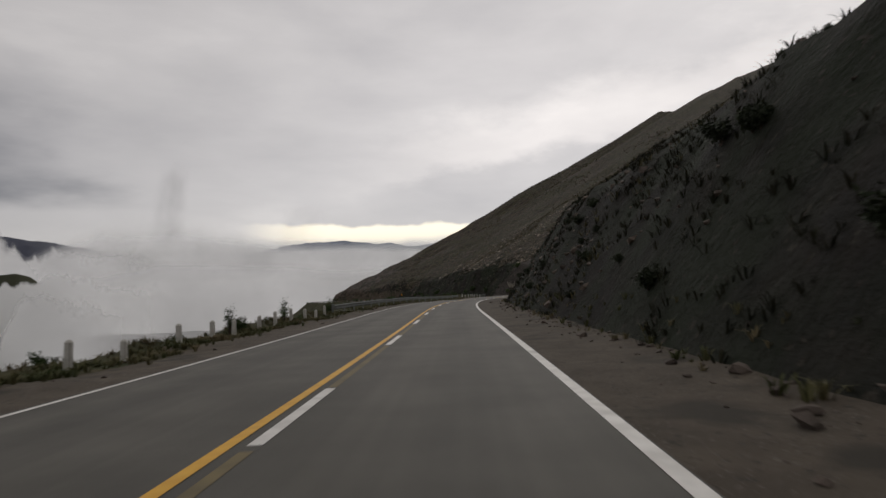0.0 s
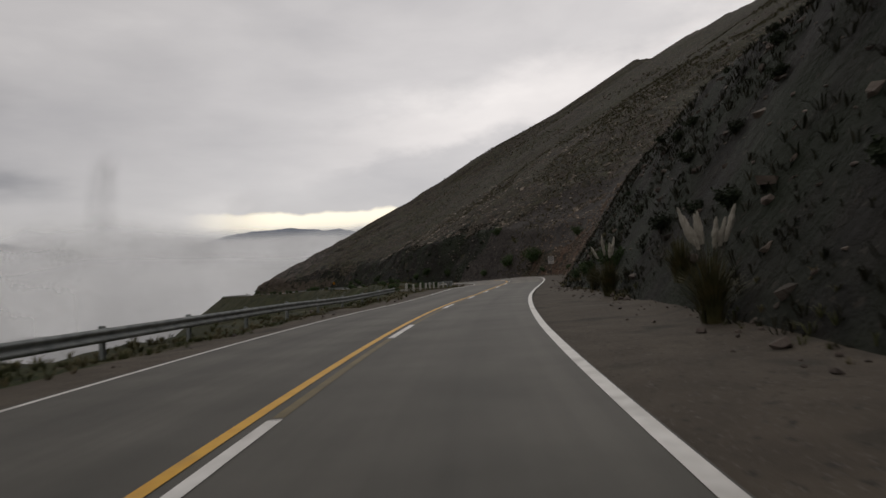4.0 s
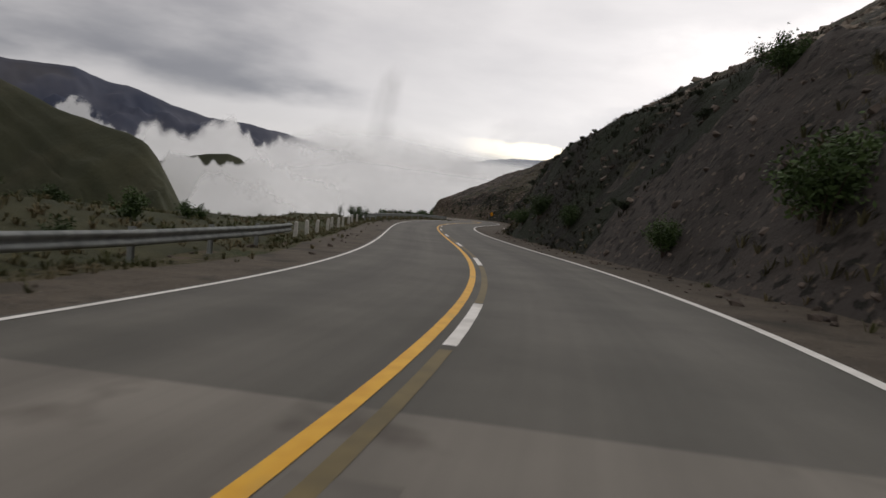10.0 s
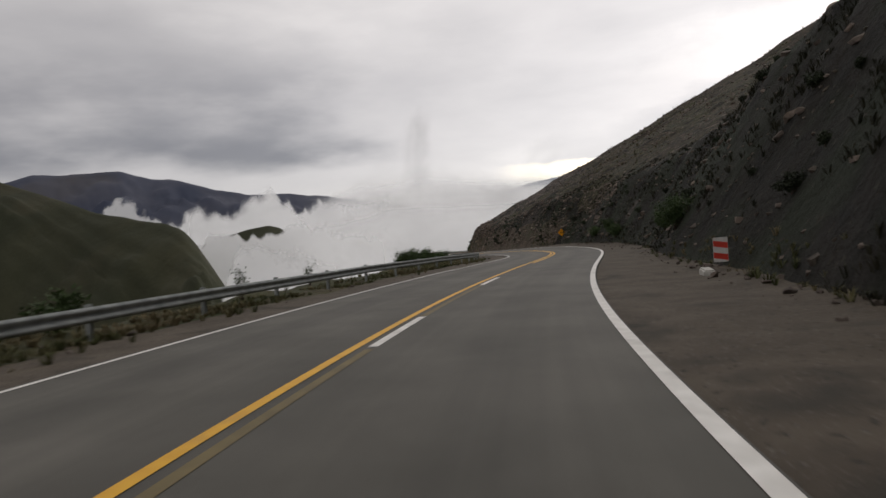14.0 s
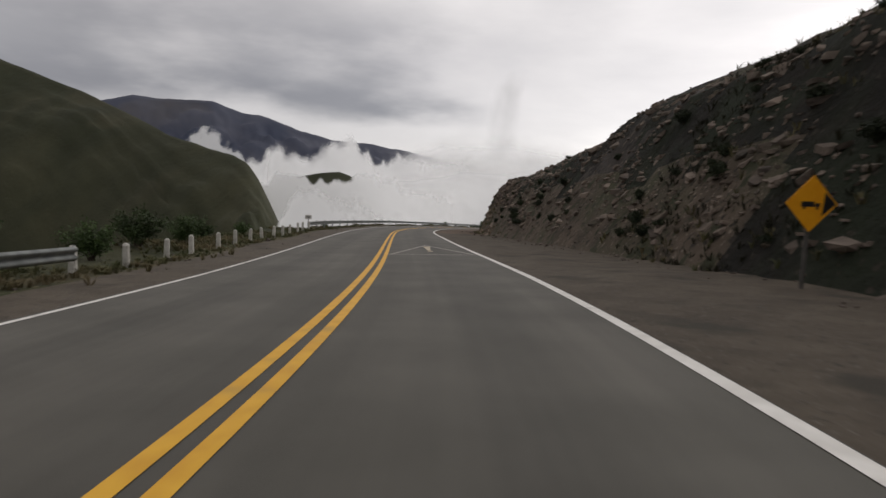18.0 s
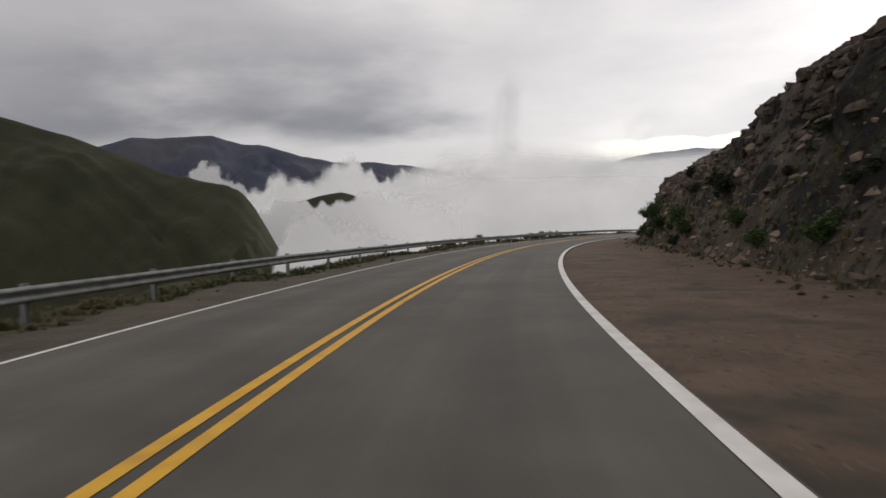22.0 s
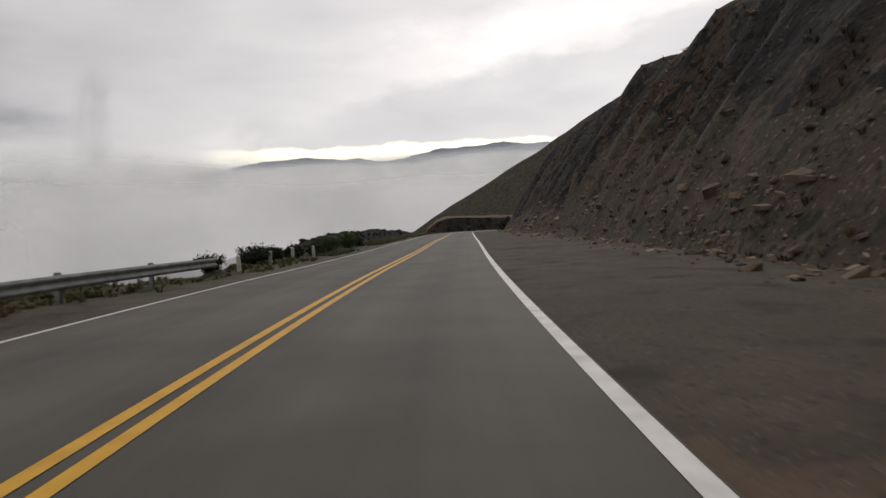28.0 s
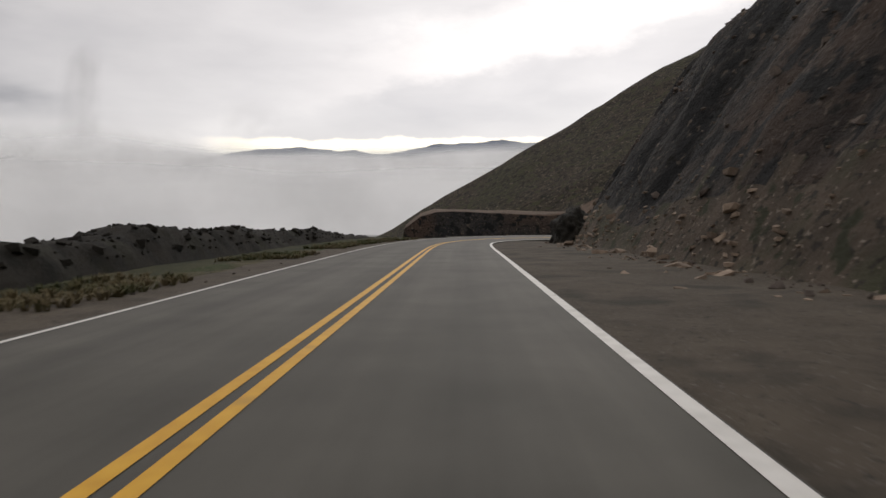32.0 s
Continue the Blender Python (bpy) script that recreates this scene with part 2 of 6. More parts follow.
def road_at(s):
    """Place, heading and bank of the yellow line, also a little before its start."""
    s = np.asarray(s, float)
    c = np.clip(s, -20.0, 720.0)
    h = np.interp(c, GRID, RH)
    over = s - c
    x = np.interp(c, GRID, RX) - np.sin(h) * over
    y = np.interp(c, GRID, RY) + np.cos(h) * over
    z = np.interp(c, GRID, RZ) + over * -0.05
    return x, y, z, h, np.interp(c, GRID, along(BANK, 20.0, GRID))


def P(s, d, up=0.0):
    """The point d metres to the right of the yellow line, s along it, and up above the road's plane."""
    x, y, z, h, b = road_at(s)
    e = np.clip(d, -7.0, 7.0)
    return np.stack(np.broadcast_arrays(x + d * np.cos(h), y + d * np.sin(h), z + b * e + up), -1)


def frame_at(s, d, up=0.0, turn=0.0):
    """A pose on the road: x to the right, y ahead, z up."""
    p = P(s, d, up)
    return Matrix.Translation(Vector(p.tolist())) @ Matrix.Rotation(float(road_at(s)[3]) + turn, 4, "Z")


def mesh_from(name, verts, faces, mat=None, smooth=True):
    me = bpy.data.meshes.new(name)
    me.from_pydata([tuple(v) for v in verts], [], [tuple(f) for f in faces])
    if smooth:
        me.polygons.foreach_set("use_smooth", [True] * len(me.polygons))
    if mat:
        me.materials.append(mat)
    me.update()
    return me


def grid_faces(n, m):
    i, j = np.meshgrid(np.arange(n - 1), np.arange(m - 1), indexing="ij")
    a = (i * m + j).ravel()
    return np.stack([a, a + m, a + m + 1, a + 1], -1).tolist()


def part(name, bm, mat, parent=None, label=""):
    """Links a bmesh (or a mesh) as one mesh object under a thing or a part."""
    if isinstance(bm, bmesh.types.BMesh):
        me = bpy.data.meshes.new(name)
        bm.to_mesh(me)
        bm.free()
    else:
        me = bm
    if mat and not me.materials:
        me.materials.append(mat)
    ob = new(name, me)
    if parent:
        ob.parent = parent
    if label:
        ob["label"] = label
    return ob


def box(bm, size, at=(0, 0, 0), bevel=0.0, turn=None):
    m = Matrix.Translation(at) @ (turn or Matrix.Identity(4)) @ Matrix.Diagonal((*size, 1))
    r = bmesh.ops.create_cube(bm, size=1.0, matrix=m)
    if bevel:
        es = list({e for v in r["verts"] for e in v.link_edges})
        bmesh.ops.bevel(bm, geom=es, offset=bevel, segments=2, affect="EDGES")
    return bm


def fbm(pts, scale, octaves=4, seed=0.0):
    """Fractal noise at an (n, 3) array of points, about -1 to 1."""
    return np.array([noise.fractal(Vector((p[0] / scale + seed, p[1] / scale, p[2] / scale)), 1.0, 2.0, octaves) for p in pts])


# ---------------------------------------------------------------- materials
def material(name, col_a, col_b, scale=3.0, rough=0.85, bump=0.3, fine=60.0, metal=0.0, col_c=None, spread=(0.35, 0.65),
             c_at=(0.55, 0.75), c_scale=0.4, vary=0.0, dist=0.02, coord="Object", specks=(), island=0.0):
    m = bpy.data.materials.new(name)
    m.use_nodes = True
    nt = m.node_tree
    L = nt.links.new
    b = nt.nodes["Principled BSDF"]
    b.inputs["Roughness"].default_value, b.inputs["Metallic"].default_value = rough, metal
    b.inputs["Specular IOR Level"].default_value = 0.3
    tc = node(nt, "ShaderNodeTexCoord")
    n1 = node(nt, "ShaderNodeTexNoise")
    n1.inputs["Scale"].default_value, n1.inputs["Detail"].default_value = scale, 6
    L(tc.outputs[coord], n1.inputs["Vector"])
    r1 = ramp(nt, [(spread[0], col_a), (spread[1], col_b)])
    L(n1.outputs["Fac"], r1.inputs[0])
    last = r1.outputs[0]
    if col_c:
        n2 = node(nt, "ShaderNodeTexNoise")
        n2.inputs["Scale"].default_value, n2.inputs["Detail"].default_value = c_scale, 5
        L(tc.outputs[coord], n2.inputs["Vector"])
        r2 = ramp(nt, [(c_at[0], 0.0), (c_at[1], 1.0)])
        L(n2.outputs["Fac"], r2.inputs[0])
        mx = node(nt, "ShaderNodeMix", data_type="RGBA")
        L(r2.outputs[0], mx.inputs[0])
        L(last, mx.inputs[6])
        mx.inputs[7].default_value = (*col_c, 1)
        last = mx.outputs[2]
    for col_s, size_s, lo_s, hi_s in specks:           # tufts and stones too small to model, as spots of colour
        ns = node(nt, "ShaderNodeTexNoise")
        ns.inputs["Scale"].default_value, ns.inputs["Detail"].default_value = 1.0 / size_s, 3
        L(tc.outputs[coord], ns.inputs["Vector"])
        rs_ = ramp(nt, [(lo_s, 0.0), (hi_s, 1.0)])
        L(ns.outputs["Fac"], rs_.inputs[0])
        mxs = node(nt, "ShaderNodeMix", data_type="RGBA")
        L(rs_.outputs[0], mxs.inputs[0])
        L(last, mxs.inputs[6])
        mxs.inputs[7].default_value = (*col_s, 1)
        last = mxs.outputs[2]
    if island:
        ge = node(nt, "ShaderNodeNewGeometry")
        hi_ = node(nt, "ShaderNodeHueSaturation")
        mi = node(nt, "ShaderNodeMapRange")
        mi.inputs[3].default_value, mi.inputs[4].default_value = 1 - island, 1 + island
        L(ge.outputs["Random Per Island"], mi.inputs[0])
        L(mi.outputs[0], hi_.inputs["Value"])
        L(last, hi_.inputs["Color"])
        last = hi_.outputs[0]
    if vary:
        oi = node(nt, "ShaderNodeObjectInfo")
        hv = node(nt, "ShaderNodeHueSaturation")
        mr = node(nt, "ShaderNodeMapRange")
        mr.inputs[3].default_value, mr.inputs[4].default_value = 1 - vary, 1 + vary
        L(oi.outputs["Random"], mr.inputs[0])
        L(mr.outputs[0], hv.inputs["Value"])
        L(last, hv.inputs["Color"])
        last = hv.outputs[0]
    L(last, b.inputs["Base Color"])
    if bump:
        n3 = node(nt, "ShaderNodeTexNoise")
        n3.inputs["Scale"].default_value, n3.inputs["Detail"].default_value = fine, 8
        n3.inputs["Roughness"].default_value = 0.68
        L(tc.outputs[coord], n3.inputs["Vector"])
        bp_ = node(nt, "ShaderNodeBump")
        bp_.inputs["Strength"].default_value, bp_.inputs["Distance"].default_value = bump, dist
        L(n3.outputs["Fac"], bp_.inputs["Height"])
        L(bp_.outputs[0], b.inputs["Normal"])
    return m


ASPHALT = material("worn_asphalt", (0.070, 0.0655, 0.055), (0.094, 0.088, 0.075), scale=0.7, rough=0.75, bump=0.5, fine=90, dist=0.006,
                   col_c=(0.108, 0.101, 0.087), c_scale=0.16)
CONCRETE = material("road_concrete", (0.150, 0.137, 0.118), (0.185, 0.170, 0.147), scale=0.5, rough=0.85, bump=0.3, fine=70, dist=0.005,
                    col_c=(0.165, 0.130, 0.102), c_scale=0.14, specks=(((0.105, 0.093, 0.079), 0.9, 0.60, 0.72),))
YELLOW = material("yellow_road_paint", (0.62, 0.32, 0.02), (0.72, 0.40, 0.03), scale=4, rough=0.6, bump=0.2, fine=80, dist=0.003,
                  col_c=(0.42, 0.26, 0.06), c_at=(0.6, 0.8), c_scale=1.5)
WHITE = material("white_road_paint", (0.62, 0.60, 0.56), (0.76, 0.74, 0.70), scale=4, rough=0.6, bump=0.2, fine=80, dist=0.003,
                 col_c=(0.42, 0.40, 0.37), c_at=(0.58, 0.8), c_scale=1.2)
GRAVEL = material("brown_gravel", (0.096, 0.065, 0.045), (0.136, 0.094, 0.067), scale=1.2, rough=0.95, bump=0.8, fine=35, dist=0.02,
                  col_c=(0.116, 0.071, 0.048), c_scale=0.11, specks=(((0.045, 0.037, 0.030), 0.10, 0.60, 0.66), ((0.17, 0.14, 0.115), 0.05, 0.62, 0.68), ((0.062, 0.050, 0.038), 1.4, 0.56, 0.68)))
SOIL = material("scree_soil", (0.034, 0.026, 0.017), (0.066, 0.050, 0.034), scale=0.25, rough=0.97, bump=1.0, fine=1.3, dist=0.45,
                col_c=(0.044, 0.041, 0.020), c_scale=0.05, c_at=(0.43, 0.60),
                specks=(((0.105, 0.083, 0.064), 0.26, 0.61, 0.66), ((0.012, 0.011, 0.008), 0.42, 0.57, 0.63), ((0.017, 0.016, 0.010), 1.3, 0.53, 0.58), ((0.150, 0.120, 0.090), 0.75, 0.62, 0.66), ((0.050, 0.048, 0.022), 2.2, 0.55, 0.63)))
# brushy earth, painted darker than its own tone for the slope's dim light
BRUSH = material("dimmed_brushy_earth", (0.008, 0.0078, 0.0055), (0.018, 0.015, 0.0105), scale=0.8, rough=0.97, bump=1.0, fine=1.4, dist=0.5,
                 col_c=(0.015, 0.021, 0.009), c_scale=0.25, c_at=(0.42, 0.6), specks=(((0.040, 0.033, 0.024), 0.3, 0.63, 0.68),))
REDBANK = material("red_brown_bank", (0.078, 0.040, 0.022), (0.130, 0.074, 0.044), scale=0.5, rough=0.97, bump=1.0, fine=1.5, dist=0.5,
                   col_c=(0.040, 0.036, 0.020), c_scale=0.22, c_at=(0.45, 0.6), specks=(((0.105, 0.083, 0.064), 0.26, 0.61, 0.66), ((0.012, 0.011, 0.008), 0.42, 0.57, 0.63), ((0.020, 0.017, 0.011), 1.1, 0.55, 0.60), ((0.17, 0.13, 0.10), 0.5, 0.635, 0.67)))
GREYCUT = material("grey_scree_face", (0.040, 0.034, 0.030), (0.060, 0.051, 0.045), scale=0.4, rough=0.97, bump=0.7, fine=1.6, dist=0.25,
                   col_c=(0.028, 0.023, 0.019), c_scale=0.12, specks=(((0.105, 0.083, 0.064), 0.26, 0.61, 0.66), ((0.012, 0.011, 0.008), 0.42, 0.57, 0.63), ((0.018, 0.015, 0.012), 1.6, 0.60, 0.66),))
SLATE = material("slate_grey_cutting", (0.018, 0.0185, 0.019), (0.040, 0.037, 0.034), scale=0.35, rough=0.95, bump=1.0, fine=0.8, dist=0.7,
                 col_c=(0.066, 0.043, 0.031), c_scale=0.07, c_at=(0.48, 0.60), specks=(((0.105, 0.083, 0.064), 0.26, 0.61, 0.66), ((0.012, 0.011, 0.008), 0.42, 0.57, 0.63), ((0.010, 0.010, 0.010), 1.4, 0.53, 0.58), ((0.11, 0.085, 0.065), 0.8, 0.66, 0.69)))
CLIFF = material("cliff_rock", (0.058, 0.048, 0.040), (0.160, 0.130, 0.108), scale=0.9, rough=0.93, bump=1.0, fine=1.2, dist=0.5,
                 col_c=(0.034, 0.034, 0.020), c_scale=0.22, c_at=(0.5, 0.62), spread=(0.38, 0.68), specks=(((0.105, 0.083, 0.064), 0.26, 0.61, 0.66), ((0.012, 0.011, 0.008), 0.42, 0.57, 0.63), ((0.014, 0.013, 0.011), 1.2, 0.52, 0.58),))
VERGE = material("dry_grass_verge", (0.052, 0.050, 0.024), (0.110, 0.092, 0.050), scale=1.6, rough=1.0, bump=1.0, fine=14, dist=0.08, col_c=(0.044, 0.056, 0.019), c_scale=0.25, c_at=(0.48, 0.6),
                 specks=(((0.15, 0.125, 0.072), 0.12, 0.58, 0.66), ((0.030, 0.030, 0.015), 0.35, 0.58, 0.66), ((0.115, 0.085, 0.062), 0.8, 0.60, 0.66)))
GREYGRAVEL = material("grey_brown_gravel", (0.068, 0.055, 0.041), (0.102, 0.083, 0.062), scale=1.2, rough=0.95, bump=0.8, fine=35, dist=0.02, col_c=(0.076, 0.062, 0.046), c_scale=0.11,
                      specks=(((0.040, 0.034, 0.028), 0.10, 0.60, 0.66), ((0.15, 0.13, 0.11), 0.05, 0.62, 0.68), ((0.046, 0.040, 0.031), 1.4, 0.56, 0.68)))
TALUS = material("brown_talus", (0.056, 0.043, 0.031), (0.098, 0.075, 0.055), scale=0.8, rough=0.96, bump=0.9, fine=3.5, dist=0.15, col_c=(0.050, 0.049, 0.026), c_scale=0.35, c_at=(0.5, 0.66),
                 specks=(((0.20, 0.165, 0.13), 0.16, 0.62, 0.67), ((0.026, 0.022, 0.016), 0.3, 0.58, 0.64), ((0.030, 0.032, 0.015), 0.9, 0.58, 0.64)))
TURF = material("valley_turf", (0.026, 0.030, 0.013), (0.058, 0.056, 0.026), scale=0.5, rough=1.0, bump=0.8, fine=9, dist=0.08,
                col_c=(0.052, 0.060, 0.024), c_scale=0.12)
ROCK = material("dark_rock", (0.07, 0.056, 0.047), (0.15, 0.12, 0.10), scale=1.6, rough=0.9, bump=0.8, fine=9, dist=0.06, vary=0.35)
STEEL = material("galvanised_steel", (0.22, 0.235, 0.23), (0.34, 0.355, 0.345), scale=3, rough=0.5, bump=0.1, fine=40, metal=0.6, dist=0.003,
                 col_c=(0.2, 0.2, 0.19), c_scale=1.0)
POST = material("whitewashed_concrete", (0.42, 0.41, 0.37), (0.58, 0.56, 0.52), scale=6, rough=0.85, bump=0.3, fine=60, dist=0.004,
                col_c=(0.22, 0.20, 0.17), c_scale=4, c_at=(0.55, 0.72))
# ridge colour includes the blue haze of the air in front of it
FAR = material("haze_blue_mountain", (0.046, 0.054, 0.083), (0.080, 0.085, 0.112), scale=0.004, rough=1.0, bump=0.0,
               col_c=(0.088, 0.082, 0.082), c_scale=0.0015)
# far range: base colour made pale and blue to stand for haze
PALE = material("haze_tinted_far_range", (0.19, 0.225, 0.29), (0.27, 0.305, 0.37), scale=0.003, rough=1.0, bump=0.0)
GREENHILL = material("grassy_mountain", (0.032, 0.036, 0.019), (0.054, 0.054, 0.030), scale=0.008, rough=1.0, bump=0.7, fine=0.02, dist=8.0,
                     col_c=(0.078, 0.068, 0.041), c_scale=0.004, c_at=(0.52, 0.68), specks=(((0.028, 0.031, 0.017), 260.0, 0.42, 0.72),))


# ---------------------------------------------------------------- the ground: one sheet, swept along the road
TOE_S = [-60, 60, 80, 100, 125, 147, 165, 200, 232, 245, 283, 297, 310, 335, 352, 376, 392, 405, 422, 450, 480, 510, 550, 720]
TOE_D = [5.8, 6.0, 6.7, 6.6, 5.8, 7.2, 6.0, 6.1, 7.6, 6.4, 6.9, 9.0, 8.8, 8.4, 8.0, 8.5, 8.5, 7.5, 7.0, 9.2, 10.0, 9.5, 8.5, 8.5]
STEEP_S = [-20, 185, 205, 220, 229, 335, 352, 410, 430, 720]
STEEP = [1.5, 1.5, 1.9, 2.3, 1.5, 1.5, 2.4, 2.2, 1.5, 1.5]
LEDGE_S = [-60, 40, 120, 138, 160, 200, 212, 245, 262, 280, 300, 345, 360, 480, 500, 560, 720]
LEDGE_D = [7.6, 7.8, 7.8, 14, 18, 11, 7.6, 9, 12, 10, 10, 8.5, 7.4, 7.4, 9, 14, 16]
END_S = 640.0
LEFT_Q = np.array([1800, 1100, 750, 520, 420, 330, 260, 200, 155, 115, 85, 62, 46, 34, 25, 19, 14, 10, 7.5, 5.5, 4, 3, 2, 1.2, 0.5, 0])
RIGHT_Q = np.concatenate([[0, .35], np.arange(0.8, 12, 0.55), np.arange(12, 30, 0.9), [30, 31.5, 33, 35, 37, 39.5, 42, 45, 48, 52, 56, 61, 67, 74, 82, 91, 101, 113, 128, 145, 165, 190, 220, 280, 400, 700, 1300]])


def ground_sheet():
    ss = np.arange(-60.0, 578.1, 0.5)
    toe = np.interp(ss, TOE_S, TOE_D)
    led = np.interp(ss, LEDGE_S, LEDGE_D)
    wl, wr = along(LANE_L, 20.0, ss), along(LANE_R, 20.0, ss)
    x, y, z, h, b = road_at(ss)
    hs = np.interp(np.clip(ss, -20, 720), GRID, RHS)
    a = np.interp(ss, -20 + 40.0 * np.arange(len(SLOPE)), SLOPE)
    u = np.interp(ss, -20 + 40.0 * np.arange(len(UPPER)), UPPER)
    c = np.interp(ss, -20 + 20.0 * np.arange(len(CUT)), CUT)
    k = np.interp(ss, STEEP_S, STEEP)
    cols, zs = [], []
    for q in LEFT_Q:                                    # valley side
        cols.append(-(led + q))
        zs.append(np.full(len(ss), -0.75 * min(q, 160) - 0.35 * max(min(q, 520) - 160, 0) - 0.01 * max(q - 520, 0)))
    for d in (led * 0.5 + 3.45, np.full(len(ss), 6.9), 5.75 + 0.25 * np.sin(ss / 7.0) * np.sin(ss / 2.9)):
        cols.append(-d)
        zs.append(np.full(len(ss), -0.07))
    for d in (-(wl + 0.3), np.zeros(len(ss)), wr + 0.3):
        cols.append(d)
        zs.append(np.full(len(ss), -0.06))
    for f in (0.25, 0.5, 0.75):
        cols.append(toe * f + (wr + 0.3) * (1 - f))
        zs.append(np.full(len(ss), -0.05))
    for q in RIGHT_Q:
        cols.append(toe + q)
        q0 = c / (k - a)
        zs.append(np.where(q < q0, k * q, k * q0 + a * np.minimum(q - q0, 60) + u * np.clip(q - q0 - 60, 0, 165) - 0.3 * max(q - 225, 0)))
    D, Zr = np.stack(cols, 1), np.stack(zs, 1)
    near = np.clip(D, -30, 30)
    X = x[:, None] + near * np.cos(h)[:, None] + (D - near) * np.cos(hs)[:, None]
    Y = y[:, None] + near * np.sin(h)[:, None] + (D - near) * np.sin(hs)[:, None]
    Z = z[:, None] + b[:, None] * np.clip(D, -7, 7) + Zr
    pts = np.stack([X, Y, Z], -1).reshape(-1, 3)
    n0 = fbm(pts, 30.0, 3, 5.7).reshape(D.shape)
    nA = fbm(pts, 8.0, 4, 3.1).reshape(D.shape)
    nB = fbm(pts, 2.3, 2, 8.4).reshape(D.shape)
    qq_ = np.abs(D - toe[:, None])
    up = np.clip((D - toe[:, None]) / 2.5, 0, 1)
    dn = np.clip((-D - led[:, None] + 2.5) / 5.0, 0, 1)
    rise = np.clip(Zr / 10.0, 0, 1)
    high = np.clip((Zr - 15) / 30.0, 0, 1)
    cliff = (np.clip((ss - 340) / 12, 0, 1) * np.clip((432 - ss) / 12, 0, 1))[:, None]
    shoulder = np.clip((np.abs(D) - wr[:, None] - 0.6) / 1.0, 0, 1)
    nB = nB * np.clip(1.6 - qq_ / 40.0, 0.25, 1)
    slate = np.clip((ss - 470) / 15, 0, 1)[:, None]
    q0 = (c / (k - a))[:, None]
    qq = D - toe[:, None]
    face = np.clip((q0 + 3 - qq) / 4, 0, 1) * up
    Z += (up * (0.28 + 0.3 * rise + 0.5 * cliff * rise) + dn * 0.6) * nA + (up * (0.2 + 0.1 * face + 0.28 * cliff) + dn * 0.25) * nB
    gully = np.array([noise.fractal(Vector((v / 4.5, 4.0, 1.0)), 1.0, 2.0, 2) for v in ss])[:, None]
    Z += face * (0.22 + 1.5 * slate) * gully * np.clip(qq / 2.5, 0, 1)
    mound = np.interp(ss, [138, 150, 168, 182], [0, 1, 1, 0])[:, None] * np.interp(-D, [7.6, 10, 15, 24], [0, 1, 1, 0])
    Z += mound * (0.75 + 0.4 * nA)
    # the grey scar above the red bank: a hollow with a sharp upper rim
    bowl = np.clip(1.15 - ((ss[:, None] - 155.0 - 0.5 * qq) / 15.0) ** 2 - ((qq - 9.0) / 6.5) ** 2 + 0.25 * nA, 0, 1) ** 0.5
    Z -= 1.5 * bowl
    Z += high * 1.4 * n0 + shoulder * (0.05 * nB + 0.05 * nA)
    push = up * (0.25 + 0.15 * face + 0.45 * cliff) * nB + up * cliff * 0.9 * np.abs(nA)
    X += push * np.cos(h)[:, None]
    Y += push * np.sin(h)[:, None]
    verts = np.stack([X, Y, Z], -1)
    n, m = D.shape
    me = mesh_from("ground", verts.reshape(-1, 3), grid_faces(n, m))
    for mt in (SOIL, GRAVEL, CLIFF, TURF, BRUSH, REDBANK, SLATE, GREYCUT, TALUS, GREYGRAVEL, VERGE):
        me.materials.append(mt)
    idx = np.zeros((n - 1, m - 1), int)
    k0, k1 = len(LEFT_Q) - 4, len(LEFT_Q) + 9
    idx[:, :k0] = 3
    idx[:, k0:k1] = 1
    qf, sf = qq[:-1, :-1], np.broadcast_to(ss[:-1, None], idx.shape)
    nf, ng = nA[:-1, :-1], n0[:-1, :-1]
    cutf = np.broadcast_to(q0[:-1], idx.shape) + 4.0 * nf + 2.5 * ng
    hill = qf > -0.2
    sj = sf + 9.0 * nf + 8.0 * ng
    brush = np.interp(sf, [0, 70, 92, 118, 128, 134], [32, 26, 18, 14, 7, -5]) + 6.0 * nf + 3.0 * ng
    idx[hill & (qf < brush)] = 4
    idx[hill & (qf < cutf) & (sj >= 134) & (sj < 178)] = 7
    idx[hill & (qf < 5.0 + 4.0 * nf + 3.0 * ng) & (sj >= 132) & (sj < 158)] = 5
    idx[bowl[:-1, :-1] > 0.35] = 7
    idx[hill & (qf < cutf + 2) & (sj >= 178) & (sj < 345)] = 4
    idx[hill & (qf < cutf) & (sj >= 178) & (sj < 330) & (nf + ng > 0.5)] = 7
    idx[hill & (qf < cutf + 5) & (sj >= 428)] = 6
    idx[(D[:-1, 1:] < -6.85) & (idx == 1)] = 3
    idx[(idx == 1) & (D[:-1, 1:] < -5.3)] = 10
    idx[(idx == 1) & ((sj < 342) | (sj > 466) | (D[:-1, :-1] < -0.5))] = 9
    qq = qf
    idx[(cliff[:-1] > 0.4) & (qq > -0.2) & (qq < 26)] = 2
    idx[(cliff[:-1] > 0.4) & (qq > -0.2) & (qq < 0.38 * cutf + 0.5 * nf)] = 8
    idx[(sj >= 303) & (sj < 350) & (qq > -0.2) & (qq < 2.0 + 1.2 * nf)] = 8
    idx[(sj >= 430) & (qq > -0.2) & (qq < np.interp(sf, [430, 455, 480, 500, 520, 545], [1.8, 2.0, 2.2, 3.5, 1.2, 1.0]) * (1 + 0.9 * nf + 0.6 * ng))] = 8
    me.polygons.foreach_set("material_index", idx.ravel().tolist())
    ob = tagged(new("ground", me), "brown scree mountainside cut by the road, falling to the valley", "ground", kind="structure")
    return ob, verts, D, ss, toe, led


GROUND, GV, GD, GS, G_TOE, G_LED = ground_sheet()


